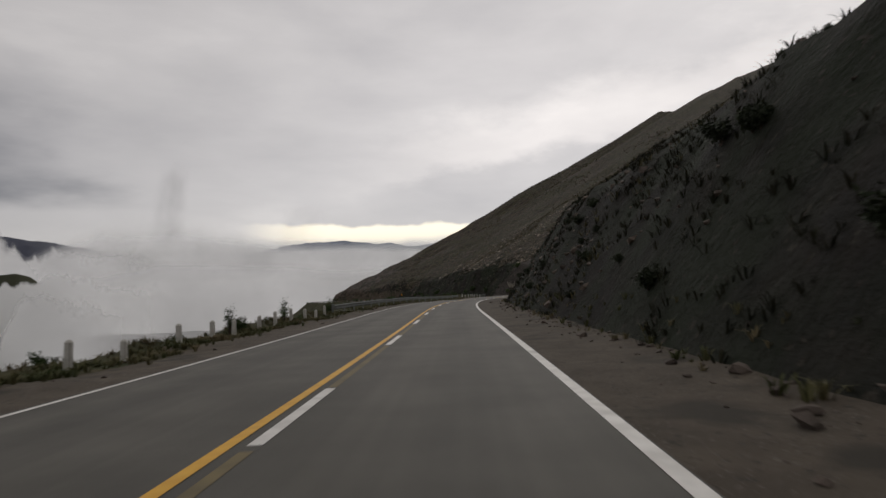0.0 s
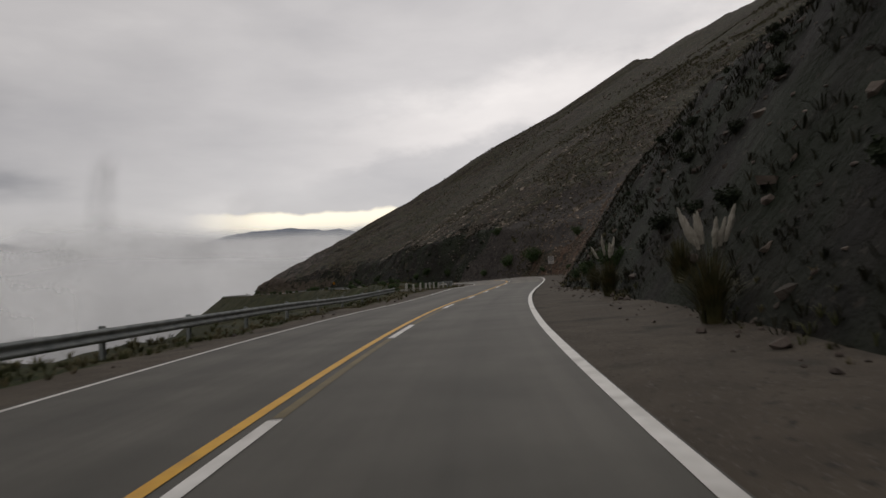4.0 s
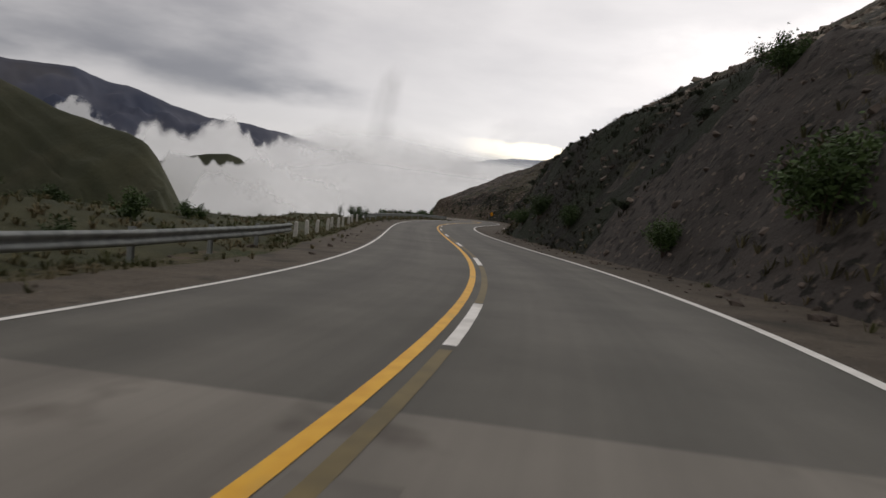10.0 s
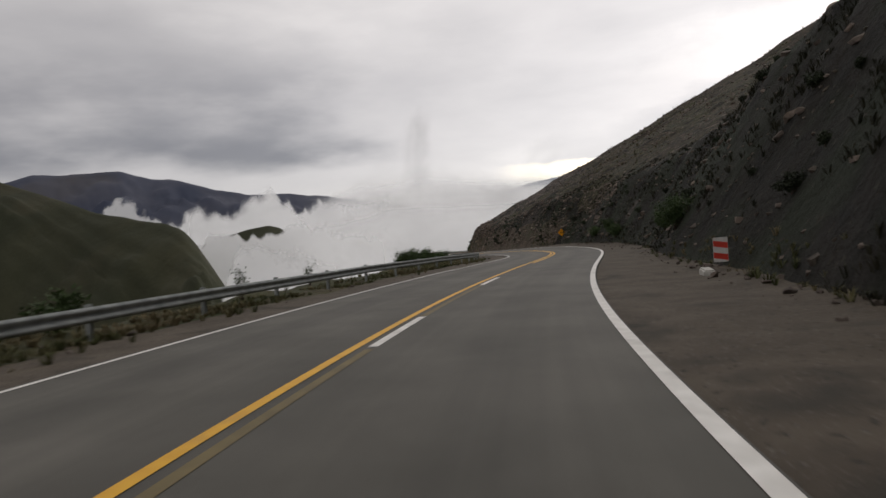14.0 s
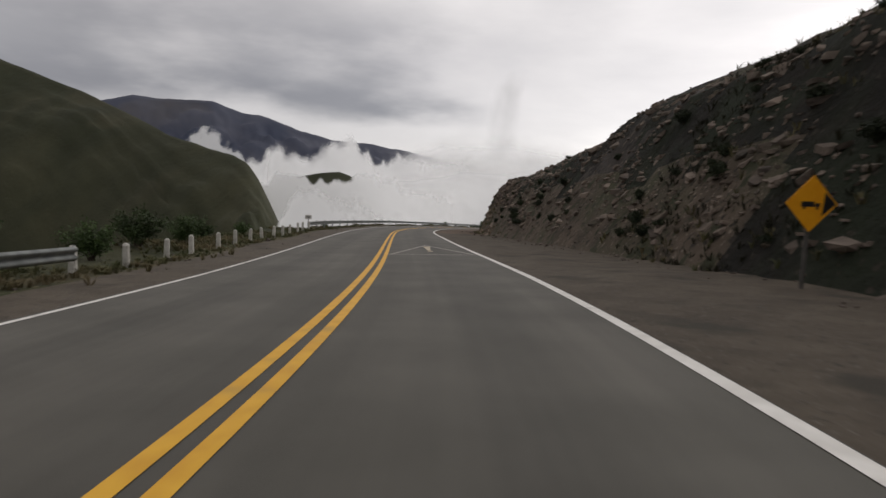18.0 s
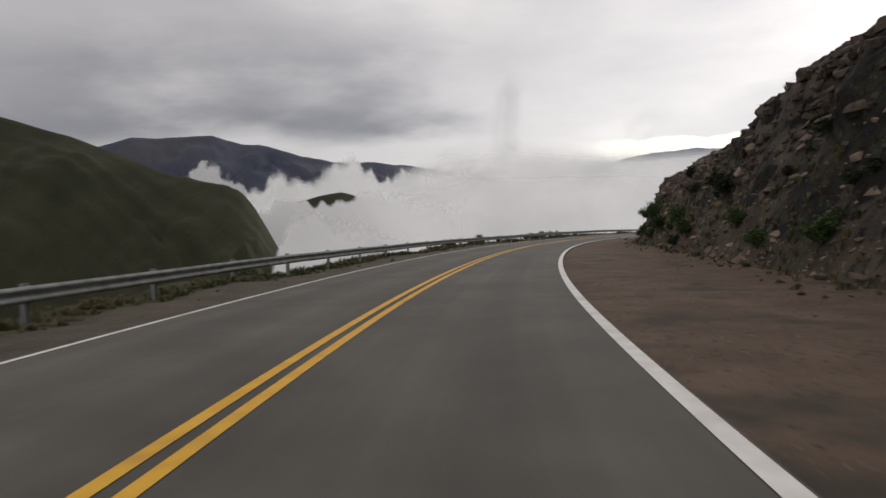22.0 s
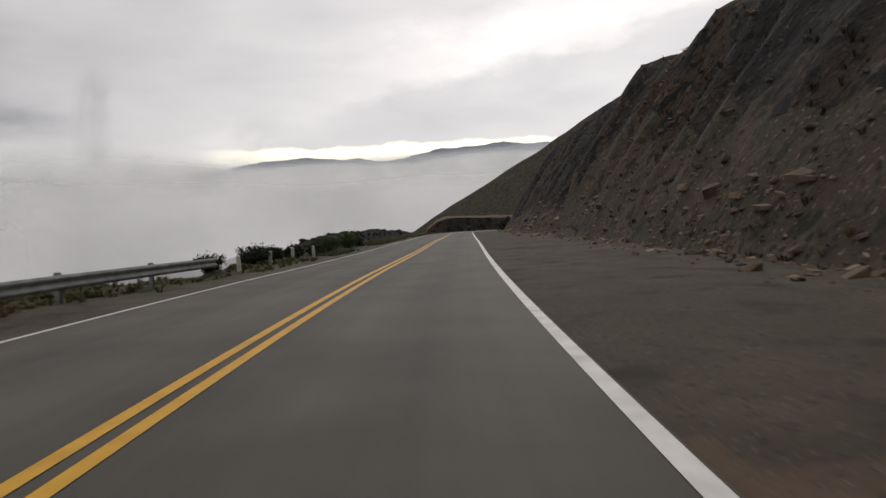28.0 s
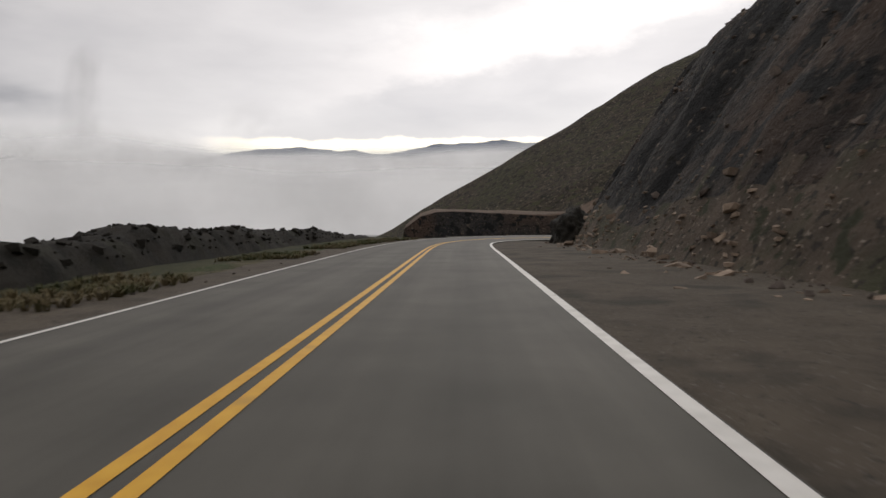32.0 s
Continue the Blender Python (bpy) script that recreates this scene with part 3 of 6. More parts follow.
def on_ground(s, d):
    """The place on the ground d metres to the right of the yellow line."""
    i = int(round((s - GS[0]) / 0.5))
    i = max(0, min(len(GS) - 1, i))
    return Vector([float(np.interp(d, GD[i], GV[i, :, k])) for k in range(3)])


def toe_at(s):
    return float(np.interp(s, GS, G_TOE))


def ledge_at(s):
    return float(np.interp(s, GS, G_LED))


# ---------------------------------------------------------------- the road and its paint
def ribbon(name, s0, s1, d0, d1, up, mat, thick=0.0):
    ss = np.unique(np.concatenate([[s0], np.arange(math.ceil(s0), math.floor(s1) + 0.5), [s1]]))
    e0 = d0(ss) if callable(d0) else np.full(len(ss), d0)
    e1 = d1(ss) if callable(d1) else np.full(len(ss), d1)
    rows = [P(ss, e0, up), P(ss, e1, up)]
    if thick:
        rows = [P(ss, e0 + (e1 - e0) * f, up) for f in (0, 0.25, 0.5, 0.75, 1)]
        rows = [P(ss, e0 - 0.03, up - thick)] + rows + [P(ss, e1 + 0.03, up - thick)]
    v = np.stack(rows, 1)
    me = mesh_from(name, v.reshape(-1, 3), grid_faces(len(ss), len(rows)), mat, smooth=False)
    if thick:
        lay = me.uv_layers.new(name="UVMap")
        wide = np.stack([e0 - 0.03, e0, e0 * .75 + e1 * .25, e0 * .5 + e1 * .5, e0 * .25 + e1 * .75, e1, e1 + 0.03], 1).ravel()
        long = np.repeat(ss, 7)
        for lp in me.loops:
            lay.data[lp.index].uv = (float(wide[lp.vertex_index]) / 10 + 0.5, float(long[lp.vertex_index]) / 10)
    me.flip_normals()
    return me


def with_tracks(mat):
    """Polished wheel tracks and a darker oil strip along each lane, after the distance from the centre line."""
    nt = mat.node_tree
    L = nt.links.new
    b = nt.nodes["Principled BSDF"]
    src = b.inputs["Base Color"].links[0].from_socket
    tc = node(nt, "ShaderNodeTexCoord")
    sp = node(nt, "ShaderNodeSeparateXYZ")
    L(tc.outputs["UV"], sp.inputs[0])
    nz = node(nt, "ShaderNodeTexNoise")
    nz.inputs["Scale"].default_value, nz.inputs["Detail"].default_value = 0.6, 5
    L(tc.outputs["Object"], nz.inputs["Vector"])
    wob = node(nt, "ShaderNodeMath", operation="MULTIPLY_ADD", i_1=0.05)
    L(nz.outputs["Fac"], wob.inputs[0])
    L(sp.outputs["X"], wob.inputs[2])
    rp = ramp(nt, [(0.14, 0.88), (0.245, 1.14), (0.31, 0.90), (0.40, 1.16), (0.52, 0.90), (0.645, 1.10), (0.725, 0.90), (0.815, 1.12), (0.92, 0.86)], "EASE")
    L(wob.outputs[0], rp.inputs[0])
    st = node(nt, "ShaderNodeTexNoise")
    st.inputs["Scale"].default_value, st.inputs["Detail"].default_value = 1.0, 4
    mp = node(nt, "ShaderNodeMapping")
    mp.inputs["Scale"].default_value = (38, 0.5, 1)
    L(tc.outputs["UV"], mp.inputs[0])
    L(mp.outputs[0], st.inputs["Vector"])
    sr = ramp(nt, [(0.3, 0.90), (0.7, 1.10)])
    L(st.outputs["Fac"], sr.inputs[0])
    last = src
    for r in (rp, sr):
        mx = node(nt, "ShaderNodeMix", data_type="RGBA", blend_type="MULTIPLY", clamp_result=False)
        mx.inputs[0].default_value = 1.0
        L(last, mx.inputs[6])
        L(r.outputs[0], mx.inputs[7])
        last = mx.outputs[2]
    L(last, b.inputs["Base Color"])


with_tracks(ASPHALT)
with_tracks(CONCRETE)


def left_edge(s):
    return -along(LANE_L, 20.0, s)


def right_edge(s):
    return along(LANE_R, 20.0, s) - 0.06


for a_, b_, mat_, nm_ in ((-60, 130.0, ASPHALT, "road"), (130.0, 154.0, CONCRETE, "concrete_road_slab"), (154.0, END_S, ASPHALT, "road")):
    ob_ = new(nm_, ribbon(nm_, a_, b_, lambda s: left_edge(s) - 0.14, lambda s: right_edge(s) + 0.10, 0.0, mat_, thick=0.1))
    tagged(ob_, "grey worn asphalt mountain road" if mat_ is ASPHALT else "pale concrete slab across the road bend", "road", kind="structure")


def marking(name, s0, s1, d0, d1, mat, label):
    return tagged(new(name, ribbon(name, s0, s1, d0, d1, 0.006, mat)), label, "road marking", kind="structure")


marking("left_edge_line", -60, END_S, lambda s: left_edge(s) - 0.05, lambda s: left_edge(s) + 0.05, WHITE, "thin white line along the valley edge")
marking("right_edge_line", -60, END_S, lambda s: right_edge(s) - 0.075, lambda s: right_edge(s) + 0.075, WHITE, "white line along the hill edge")
marking("yellow_centre_line", -60, END_S, -0.065, 0.065, YELLOW, "solid yellow centre line")
DOUBLE = 245.0
marking("second_yellow_line", DOUBLE, END_S, 0.185, 0.315, YELLOW, "second solid yellow centre line")

# ---------------------------------------------------------------- distant mountains
REF = Vector((-40.0, 300.0, -15.0))


def mountain(name, crest, mat, label, foot, depth, rough, seed, steps=90, rows=26, spurs=0.0):
    """crest: azimuth, elevation in degrees and distance in metres of the ridge, from the road."""
    az, el, di = (np.array(v, float) for v in zip(*sorted(crest)))
    t = np.linspace(az[0], az[-1], steps)
    e, r = np.interp(t, az, el), np.interp(t, az, di)
    ang = np.radians(t)
    top = r * np.tan(np.radians(e))
    verts = np.zeros((steps, rows * 2 - 1, 3))
    for j in range(rows * 2 - 1):
        k = (j - (rows - 1)) / (rows - 1)              # -1 the near foot, 0 the crest, 1 the far foot
        w = 1 - abs(k)
        hgt = foot + (top - foot) * w ** 0.85
        rr = r + k * depth * (0.6 + 0.4 * r / r.max())
        verts[:, j] = np.stack([REF.x - np.sin(ang) * rr, REF.y + np.cos(ang) * rr, REF.z + hgt], -1)
    flat = verts.reshape(-1, 3)
    n = fbm(flat, depth * 0.35, 6, seed).reshape(steps, -1)
    k = np.abs(np.linspace(-1, 1, rows * 2 - 1))[None]
    verts[..., 2] += n * rough * (0.12 + np.minimum(k * 2.2, 1))
    if spurs:                                           # spurs running down aslant
        kk = np.linspace(-1, 1, rows * 2 - 1)
        sp = np.array([[noise.fractal(Vector((a * 0.10 - j * 4.2, 0.5 * j, seed)), 1.0, 2.0, 3) for j in kk] for a in t])
        verts[..., 2] += (1 - np.abs(sp) * 2.2) * spurs * np.minimum(k * 3.0, 1) * (1 - k ** 4)
    ob = new(name, mesh_from(name, verts.reshape(-1, 3), grid_faces(steps, rows * 2 - 1), mat))
    return tagged(ob, label, "mountain", kind="structure")


mountain("grassy_mountain", [(42.5, -16, 900), (44.6, -9, 950), (46.0, -6.2, 980), (46.9, -4.1, 1010), (47.5, -2.7, 1030), (48.3, -1.1, 1050), (49.3, 0.3, 1090), (50.4, 1.0, 1150), (52.5, 1.5, 1230), (55.6, 2.4, 1350), (60.2, 4.7, 1600),
                             (62.1, 5.6, 1700), (68.1, 7.6, 2000), (73.4, 8.9, 2150), (85, 11, 2300), (110, 10, 2300), (150, 6, 2200)],
         GREENHILL, "dark olive grassy mountainside across the valley", -260, 640, 45, 2.0, steps=260, rows=44, spurs=15.0)
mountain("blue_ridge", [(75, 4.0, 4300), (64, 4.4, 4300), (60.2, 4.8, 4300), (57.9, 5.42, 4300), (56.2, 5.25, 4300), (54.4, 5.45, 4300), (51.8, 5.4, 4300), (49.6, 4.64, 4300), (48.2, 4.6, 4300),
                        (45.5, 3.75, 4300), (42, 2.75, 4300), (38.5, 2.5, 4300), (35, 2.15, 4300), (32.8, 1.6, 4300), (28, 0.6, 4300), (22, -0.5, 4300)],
         FAR, "mountain ridge rising out of the cloud, its colour blued for haze", -150, 600, 90, 5.0, steps=260)
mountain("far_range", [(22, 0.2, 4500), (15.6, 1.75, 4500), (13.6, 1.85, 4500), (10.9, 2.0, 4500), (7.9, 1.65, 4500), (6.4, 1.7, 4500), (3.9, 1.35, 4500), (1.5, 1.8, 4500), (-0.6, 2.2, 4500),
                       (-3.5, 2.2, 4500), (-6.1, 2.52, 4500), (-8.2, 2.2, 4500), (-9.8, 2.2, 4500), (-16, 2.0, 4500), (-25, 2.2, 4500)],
         PALE, "far mountain range above the cloud sea, its colour paled for haze", -100, 280, 70, 9.0, steps=420)
mountain("cloud_island_hill", [(50, -9, 1600), (48.4, -4, 1580), (47, -1.2, 1560), (44.3, -0.5, 1540), (43.0, -0.2, 1520), (41.3, -0.02, 1500), (40.2, -0.35, 1490), (39.4, -1.1, 1480), (38.6, -2.2, 1470), (37.6, -5, 1460), (36.4, -11, 1450)],
         GREENHILL, "small dark hilltop standing out of the cloud", -140, 220, 8, 12.0, steps=60)

# ---------------------------------------------------------------- cloud sea and veils of mist in the valley
def cloud_material(name, alpha=None, albedo=0.95):
    """White cloud. alpha: cover, size of the wisps and how ragged they are; the mesh's UV height is 0 at the upper edge."""
    m = bpy.data.materials.new(name)
    m.use_nodes = True
    nt = m.node_tree
    L = nt.links.new
    nt.nodes.clear()
    out = node(nt, "ShaderNodeOutputMaterial")
    di = node(nt, "ShaderNodeBsdfDiffuse")
    tr = node(nt, "ShaderNodeBsdfTranslucent")
    tc = node(nt, "ShaderNodeTexCoord")
    n0 = node(nt, "ShaderNodeTexNoise")
    n0.inputs["Scale"].default_value, n0.inputs["Detail"].default_value = 0.004, 6
    L(tc.outputs["Object"], n0.inputs["Vector"])
    tint = ramp(nt, [(0.35, albedo * 0.82), (0.65, albedo)])
    L(n0.outputs["Fac"], tint.inputs[0])
    L(tint.outputs[0], di.inputs[0])
    L(tint.outputs[0], tr.inputs[0])
    mx = node(nt, "ShaderNodeMixShader")
    mx.inputs[0].default_value = 0.4
    L(di.outputs[0], mx.inputs[1])
    L(tr.outputs[0], mx.inputs[2])
    if not alpha:
        L(mx.outputs[0], out.inputs[0])
        return m
    em = node(nt, "ShaderNodeEmission")                 # added glow that stands in for light scattered inside the far mist
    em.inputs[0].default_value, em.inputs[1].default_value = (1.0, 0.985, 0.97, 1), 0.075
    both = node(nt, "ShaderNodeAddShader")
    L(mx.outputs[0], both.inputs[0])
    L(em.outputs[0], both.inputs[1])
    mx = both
    cover, size, ragged = alpha
    n1 = node(nt, "ShaderNodeTexNoise")
    n1.inputs["Scale"].default_value, n1.inputs["Detail"].default_value = 1.0 / size, 8
    n1.inputs["Roughness"].default_value, n1.inputs["Distortion"].default_value = 0.6, 0.2
    L(tc.outputs["Object"], n1.inputs["Vector"])
    uv = node(nt, "ShaderNodeSeparateXYZ")
    L(tc.outputs["UV"], uv.inputs[0])
    nodd = node(nt, "ShaderNodeMath", operation="MULTIPLY_ADD", i_1=ragged, i_2=-0.5 * ragged)
    L(n1.outputs["Fac"], nodd.inputs[0])
    add = node(nt, "ShaderNodeMath", operation="SUBTRACT")
    L(nodd.outputs[0], add.inputs[0])
    L(uv.outputs["Y"], add.inputs[1])
    edge = node(nt, "ShaderNodeMapRange", interpolation_type="SMOOTHSTEP")
    edge.inputs[1].default_value, edge.inputs[2].default_value = -0.7, 0.9
    edge.inputs[3].default_value, edge.inputs[4].default_value = 0.0, cover
    L(add.outputs[0], edge.inputs[0])
    tp = node(nt, "ShaderNodeBsdfTransparent")
    fin = node(nt, "ShaderNodeMixShader")
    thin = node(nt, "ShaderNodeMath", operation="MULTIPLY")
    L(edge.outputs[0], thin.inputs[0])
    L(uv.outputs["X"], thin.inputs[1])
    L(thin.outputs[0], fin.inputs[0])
    L(tp.outputs[0], fin.inputs[1])
    L(mx.outputs[0], fin.inputs[2])
    L(fin.outputs[0], out.inputs[0])
    return m


def cloud_sea():
    rr = np.geomspace(90, 4650, 90)
    aa = np.radians(np.linspace(-45, 175, 240))
    R_, A_ = np.meshgrid(rr, aa, indexing="ij")
    X = REF.x - np.sin(A_) * R_
    Y = REF.y + np.cos(A_) * R_
    base = np.interp(R_, [90, 300, 700, 1200, 2500, 4650], [-150, -140, -132, -130, -150, -160])
    sink = np.clip((np.degrees(A_) - 44) / 6.0, 0, 1) * np.clip((2600 - R_) / 400, 0, 1)
    base = base - 190 * sink * np.clip(R_ / 500, 0.15, 1)
    pts = np.stack([X, Y, base], -1).reshape(-1, 3)
    n = fbm(pts, 380.0, 5, 21.0).reshape(R_.shape)
    Z = REF.z + base + n * np.interp(R_, [60, 600, 2000, 4600], [8, 22, 40, 20])
    me = mesh_from("cloud_sea", np.stack([X, Y, Z], -1).reshape(-1, 3), grid_faces(*R_.shape), cloud_material("valley_cloud", albedo=0.52))
    return tagged(new("cloud_sea", me), "white sea of cloud filling the valley", "cloud", kind="stuff")


cloud_sea()


def mist_veil(dist, cover, size, ragged, crest, depth=9.0, ends=(4.0, 1.0)):
    """A thin upright curtain of mist round the valley. crest: azimuth, elevation of its upper edge, softness of that edge, in degrees. ends: degrees over which it thins out at its least and greatest azimuth."""
    az, el, so = (np.array(v, float) for v in zip(*sorted(crest)))
    aa = np.linspace(az[0], az[-1], 300)
    top, soft = np.interp(aa, az, el), np.interp(aa, az, so)
    if ragged > 2:                                      # cauliflower heads along the crest
        top = top + np.array([0.85 - 1.5 * abs(noise.fractal(Vector((a * 0.6, dist * 0.013, 1.0)), 1.0, 2.1, 2)) for a in aa]) * np.clip(1.4 - soft, 0.2, 0.8)
    hh = np.linspace(-1, 1, 30)
    v, uv = [], []
    for a, e, w in zip(aa, top, soft):
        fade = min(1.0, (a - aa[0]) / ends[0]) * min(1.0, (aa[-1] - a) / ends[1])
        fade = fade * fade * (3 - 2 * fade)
        for h in hh:
            x = e + (h * depth if h < 0 else h * w * 3.5)
            r = dist * (1 + 0.03 * noise.noise(Vector((a * 0.1, x * 0.3, dist * 0.01))))
            ra = math.radians(a)
            v.append((REF.x - math.sin(ra) * r, REF.y + math.cos(ra) * r, REF.z + dist * math.tan(math.radians(x))))
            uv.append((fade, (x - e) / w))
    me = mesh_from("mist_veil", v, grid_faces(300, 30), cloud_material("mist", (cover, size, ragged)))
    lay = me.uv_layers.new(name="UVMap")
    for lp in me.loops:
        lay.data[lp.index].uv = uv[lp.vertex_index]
    ob = tagged(new("mist_veil", me), "thin white veil of mist with an added glow, rising from the valley", "mist", kind="stuff")
    ob.visible_shadow = False
    return ob


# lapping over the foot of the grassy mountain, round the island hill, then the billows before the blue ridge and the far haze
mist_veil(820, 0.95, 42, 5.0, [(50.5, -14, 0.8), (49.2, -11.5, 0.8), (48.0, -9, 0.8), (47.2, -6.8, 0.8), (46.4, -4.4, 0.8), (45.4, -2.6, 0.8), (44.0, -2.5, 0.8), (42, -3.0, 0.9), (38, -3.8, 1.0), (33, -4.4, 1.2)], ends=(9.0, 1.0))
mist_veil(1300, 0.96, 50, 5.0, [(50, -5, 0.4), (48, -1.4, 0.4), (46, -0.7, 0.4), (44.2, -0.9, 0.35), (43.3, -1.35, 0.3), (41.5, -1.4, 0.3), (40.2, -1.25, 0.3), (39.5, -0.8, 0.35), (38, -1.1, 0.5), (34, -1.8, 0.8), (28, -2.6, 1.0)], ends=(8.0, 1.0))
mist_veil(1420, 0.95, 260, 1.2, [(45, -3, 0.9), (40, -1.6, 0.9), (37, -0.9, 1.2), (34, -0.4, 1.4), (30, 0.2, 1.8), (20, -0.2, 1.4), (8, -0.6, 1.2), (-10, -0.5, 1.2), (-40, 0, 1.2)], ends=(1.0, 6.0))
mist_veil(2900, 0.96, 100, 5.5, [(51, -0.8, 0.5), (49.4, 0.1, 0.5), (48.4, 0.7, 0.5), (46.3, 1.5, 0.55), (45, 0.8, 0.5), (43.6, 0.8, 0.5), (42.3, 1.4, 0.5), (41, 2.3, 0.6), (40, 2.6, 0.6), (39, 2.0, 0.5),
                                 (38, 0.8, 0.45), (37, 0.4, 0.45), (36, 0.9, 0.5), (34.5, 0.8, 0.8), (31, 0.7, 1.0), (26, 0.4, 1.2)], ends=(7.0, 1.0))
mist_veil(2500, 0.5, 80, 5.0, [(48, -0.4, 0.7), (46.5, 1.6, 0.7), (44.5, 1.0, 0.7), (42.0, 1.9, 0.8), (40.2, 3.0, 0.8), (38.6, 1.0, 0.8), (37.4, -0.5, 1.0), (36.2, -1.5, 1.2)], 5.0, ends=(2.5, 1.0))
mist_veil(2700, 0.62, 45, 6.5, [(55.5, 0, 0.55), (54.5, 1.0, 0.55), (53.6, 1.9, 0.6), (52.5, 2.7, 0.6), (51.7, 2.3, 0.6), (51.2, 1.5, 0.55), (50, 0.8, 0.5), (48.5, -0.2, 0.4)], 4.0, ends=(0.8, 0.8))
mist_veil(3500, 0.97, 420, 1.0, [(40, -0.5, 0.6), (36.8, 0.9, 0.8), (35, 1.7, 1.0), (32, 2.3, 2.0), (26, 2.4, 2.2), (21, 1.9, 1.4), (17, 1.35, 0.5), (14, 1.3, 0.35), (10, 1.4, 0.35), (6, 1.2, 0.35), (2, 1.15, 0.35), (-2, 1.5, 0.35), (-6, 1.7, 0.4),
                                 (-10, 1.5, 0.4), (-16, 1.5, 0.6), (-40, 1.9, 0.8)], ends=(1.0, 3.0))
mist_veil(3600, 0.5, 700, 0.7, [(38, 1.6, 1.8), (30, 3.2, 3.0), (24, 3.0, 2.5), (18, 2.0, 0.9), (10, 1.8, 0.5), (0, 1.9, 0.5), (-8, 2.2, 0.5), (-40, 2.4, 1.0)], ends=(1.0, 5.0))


def mist_column(az, lo, hi, wide, dist, cover):
    """A thin column of mist drawn up from the valley towards the cloud deck."""
    m = bpy.data.materials.new("thin_mist")
    m.use_nodes = True
    nt = m.node_tree
    L = nt.links.new
    nt.nodes.clear()
    out, di, tp, mx = (node(nt, k) for k in ("ShaderNodeOutputMaterial", "ShaderNodeBsdfDiffuse", "ShaderNodeBsdfTransparent", "ShaderNodeMixShader"))
    di.inputs[0].default_value = (0.62, 0.615, 0.62, 1)
    tc, sp, nz = node(nt, "ShaderNodeTexCoord"), node(nt, "ShaderNodeSeparateXYZ"), node(nt, "ShaderNodeTexNoise")
    nz.inputs["Scale"].default_value, nz.inputs["Detail"].default_value = 1.0 / 220, 4
    L(tc.outputs["UV"], sp.inputs[0])
    L(tc.outputs["Object"], nz.inputs["Vector"])
    rx_ = ramp(nt, [(0.0, 0.0), (0.35, 0.8), (0.5, 1.0), (0.65, 0.8), (1.0, 0.0)], "EASE")
    ry_ = ramp(nt, [(0.0, 0.0), (0.3, 0.9), (0.75, 1.0), (1.0, 0.0)], "EASE")
    rn_ = ramp(nt, [(0.30, 0.2 * cover), (0.70, cover)])
    for r_, s_ in ((rx_, sp.outputs["X"]), (ry_, sp.outputs["Y"]), (rn_, nz.outputs["Fac"])):
        L(s_, r_.inputs[0])
    m1, m2 = node(nt, "ShaderNodeMath", operation="MULTIPLY"), node(nt, "ShaderNodeMath", operation="MULTIPLY")
    L(rx_.outputs[0], m1.inputs[0])
    L(ry_.outputs[0], m1.inputs[1])
    L(m1.outputs[0], m2.inputs[0])
    L(rn_.outputs[0], m2.inputs[1])
    L(m2.outputs[0], mx.inputs[0])
    L(tp.outputs[0], mx.inputs[1])
    L(di.outputs[0], mx.inputs[2])
    L(mx.outputs[0], out.inputs[0])
    v, uv = [], []
    for i in range(21):
        h = i / 20
        for j in range(9):
            a = radians(az - 0.8 * h * h + (j / 8 - 0.5) * wide * (1.2 - 0.2 * h))
            r = dist + 60 * math.sin(j + 0.4 * i)
            v.append((REF.x - math.sin(a) * r, REF.y + math.cos(a) * r, REF.z + dist * math.tan(radians(lo + (hi - lo) * h))))
            uv.append((j / 8, h))
    me = mesh_from("mist_column", v, grid_faces(21, 9), m)
    lay = me.uv_layers.new(name="UVMap")
    for lp in me.loops:
        lay.data[lp.index].uv = uv[lp.vertex_index]
    ob = tagged(new("mist_column", me), "thin grey column of mist rising above the cloud sea", "mist", kind="stuff")
    ob.visible_shadow = False
    return ob


mist_column(26.8, 1.0, 9.6, 3.0, 3300, 0.40)
mist_column(15.0, 0.5, 6.0, 5.0, 3250, 0.2)

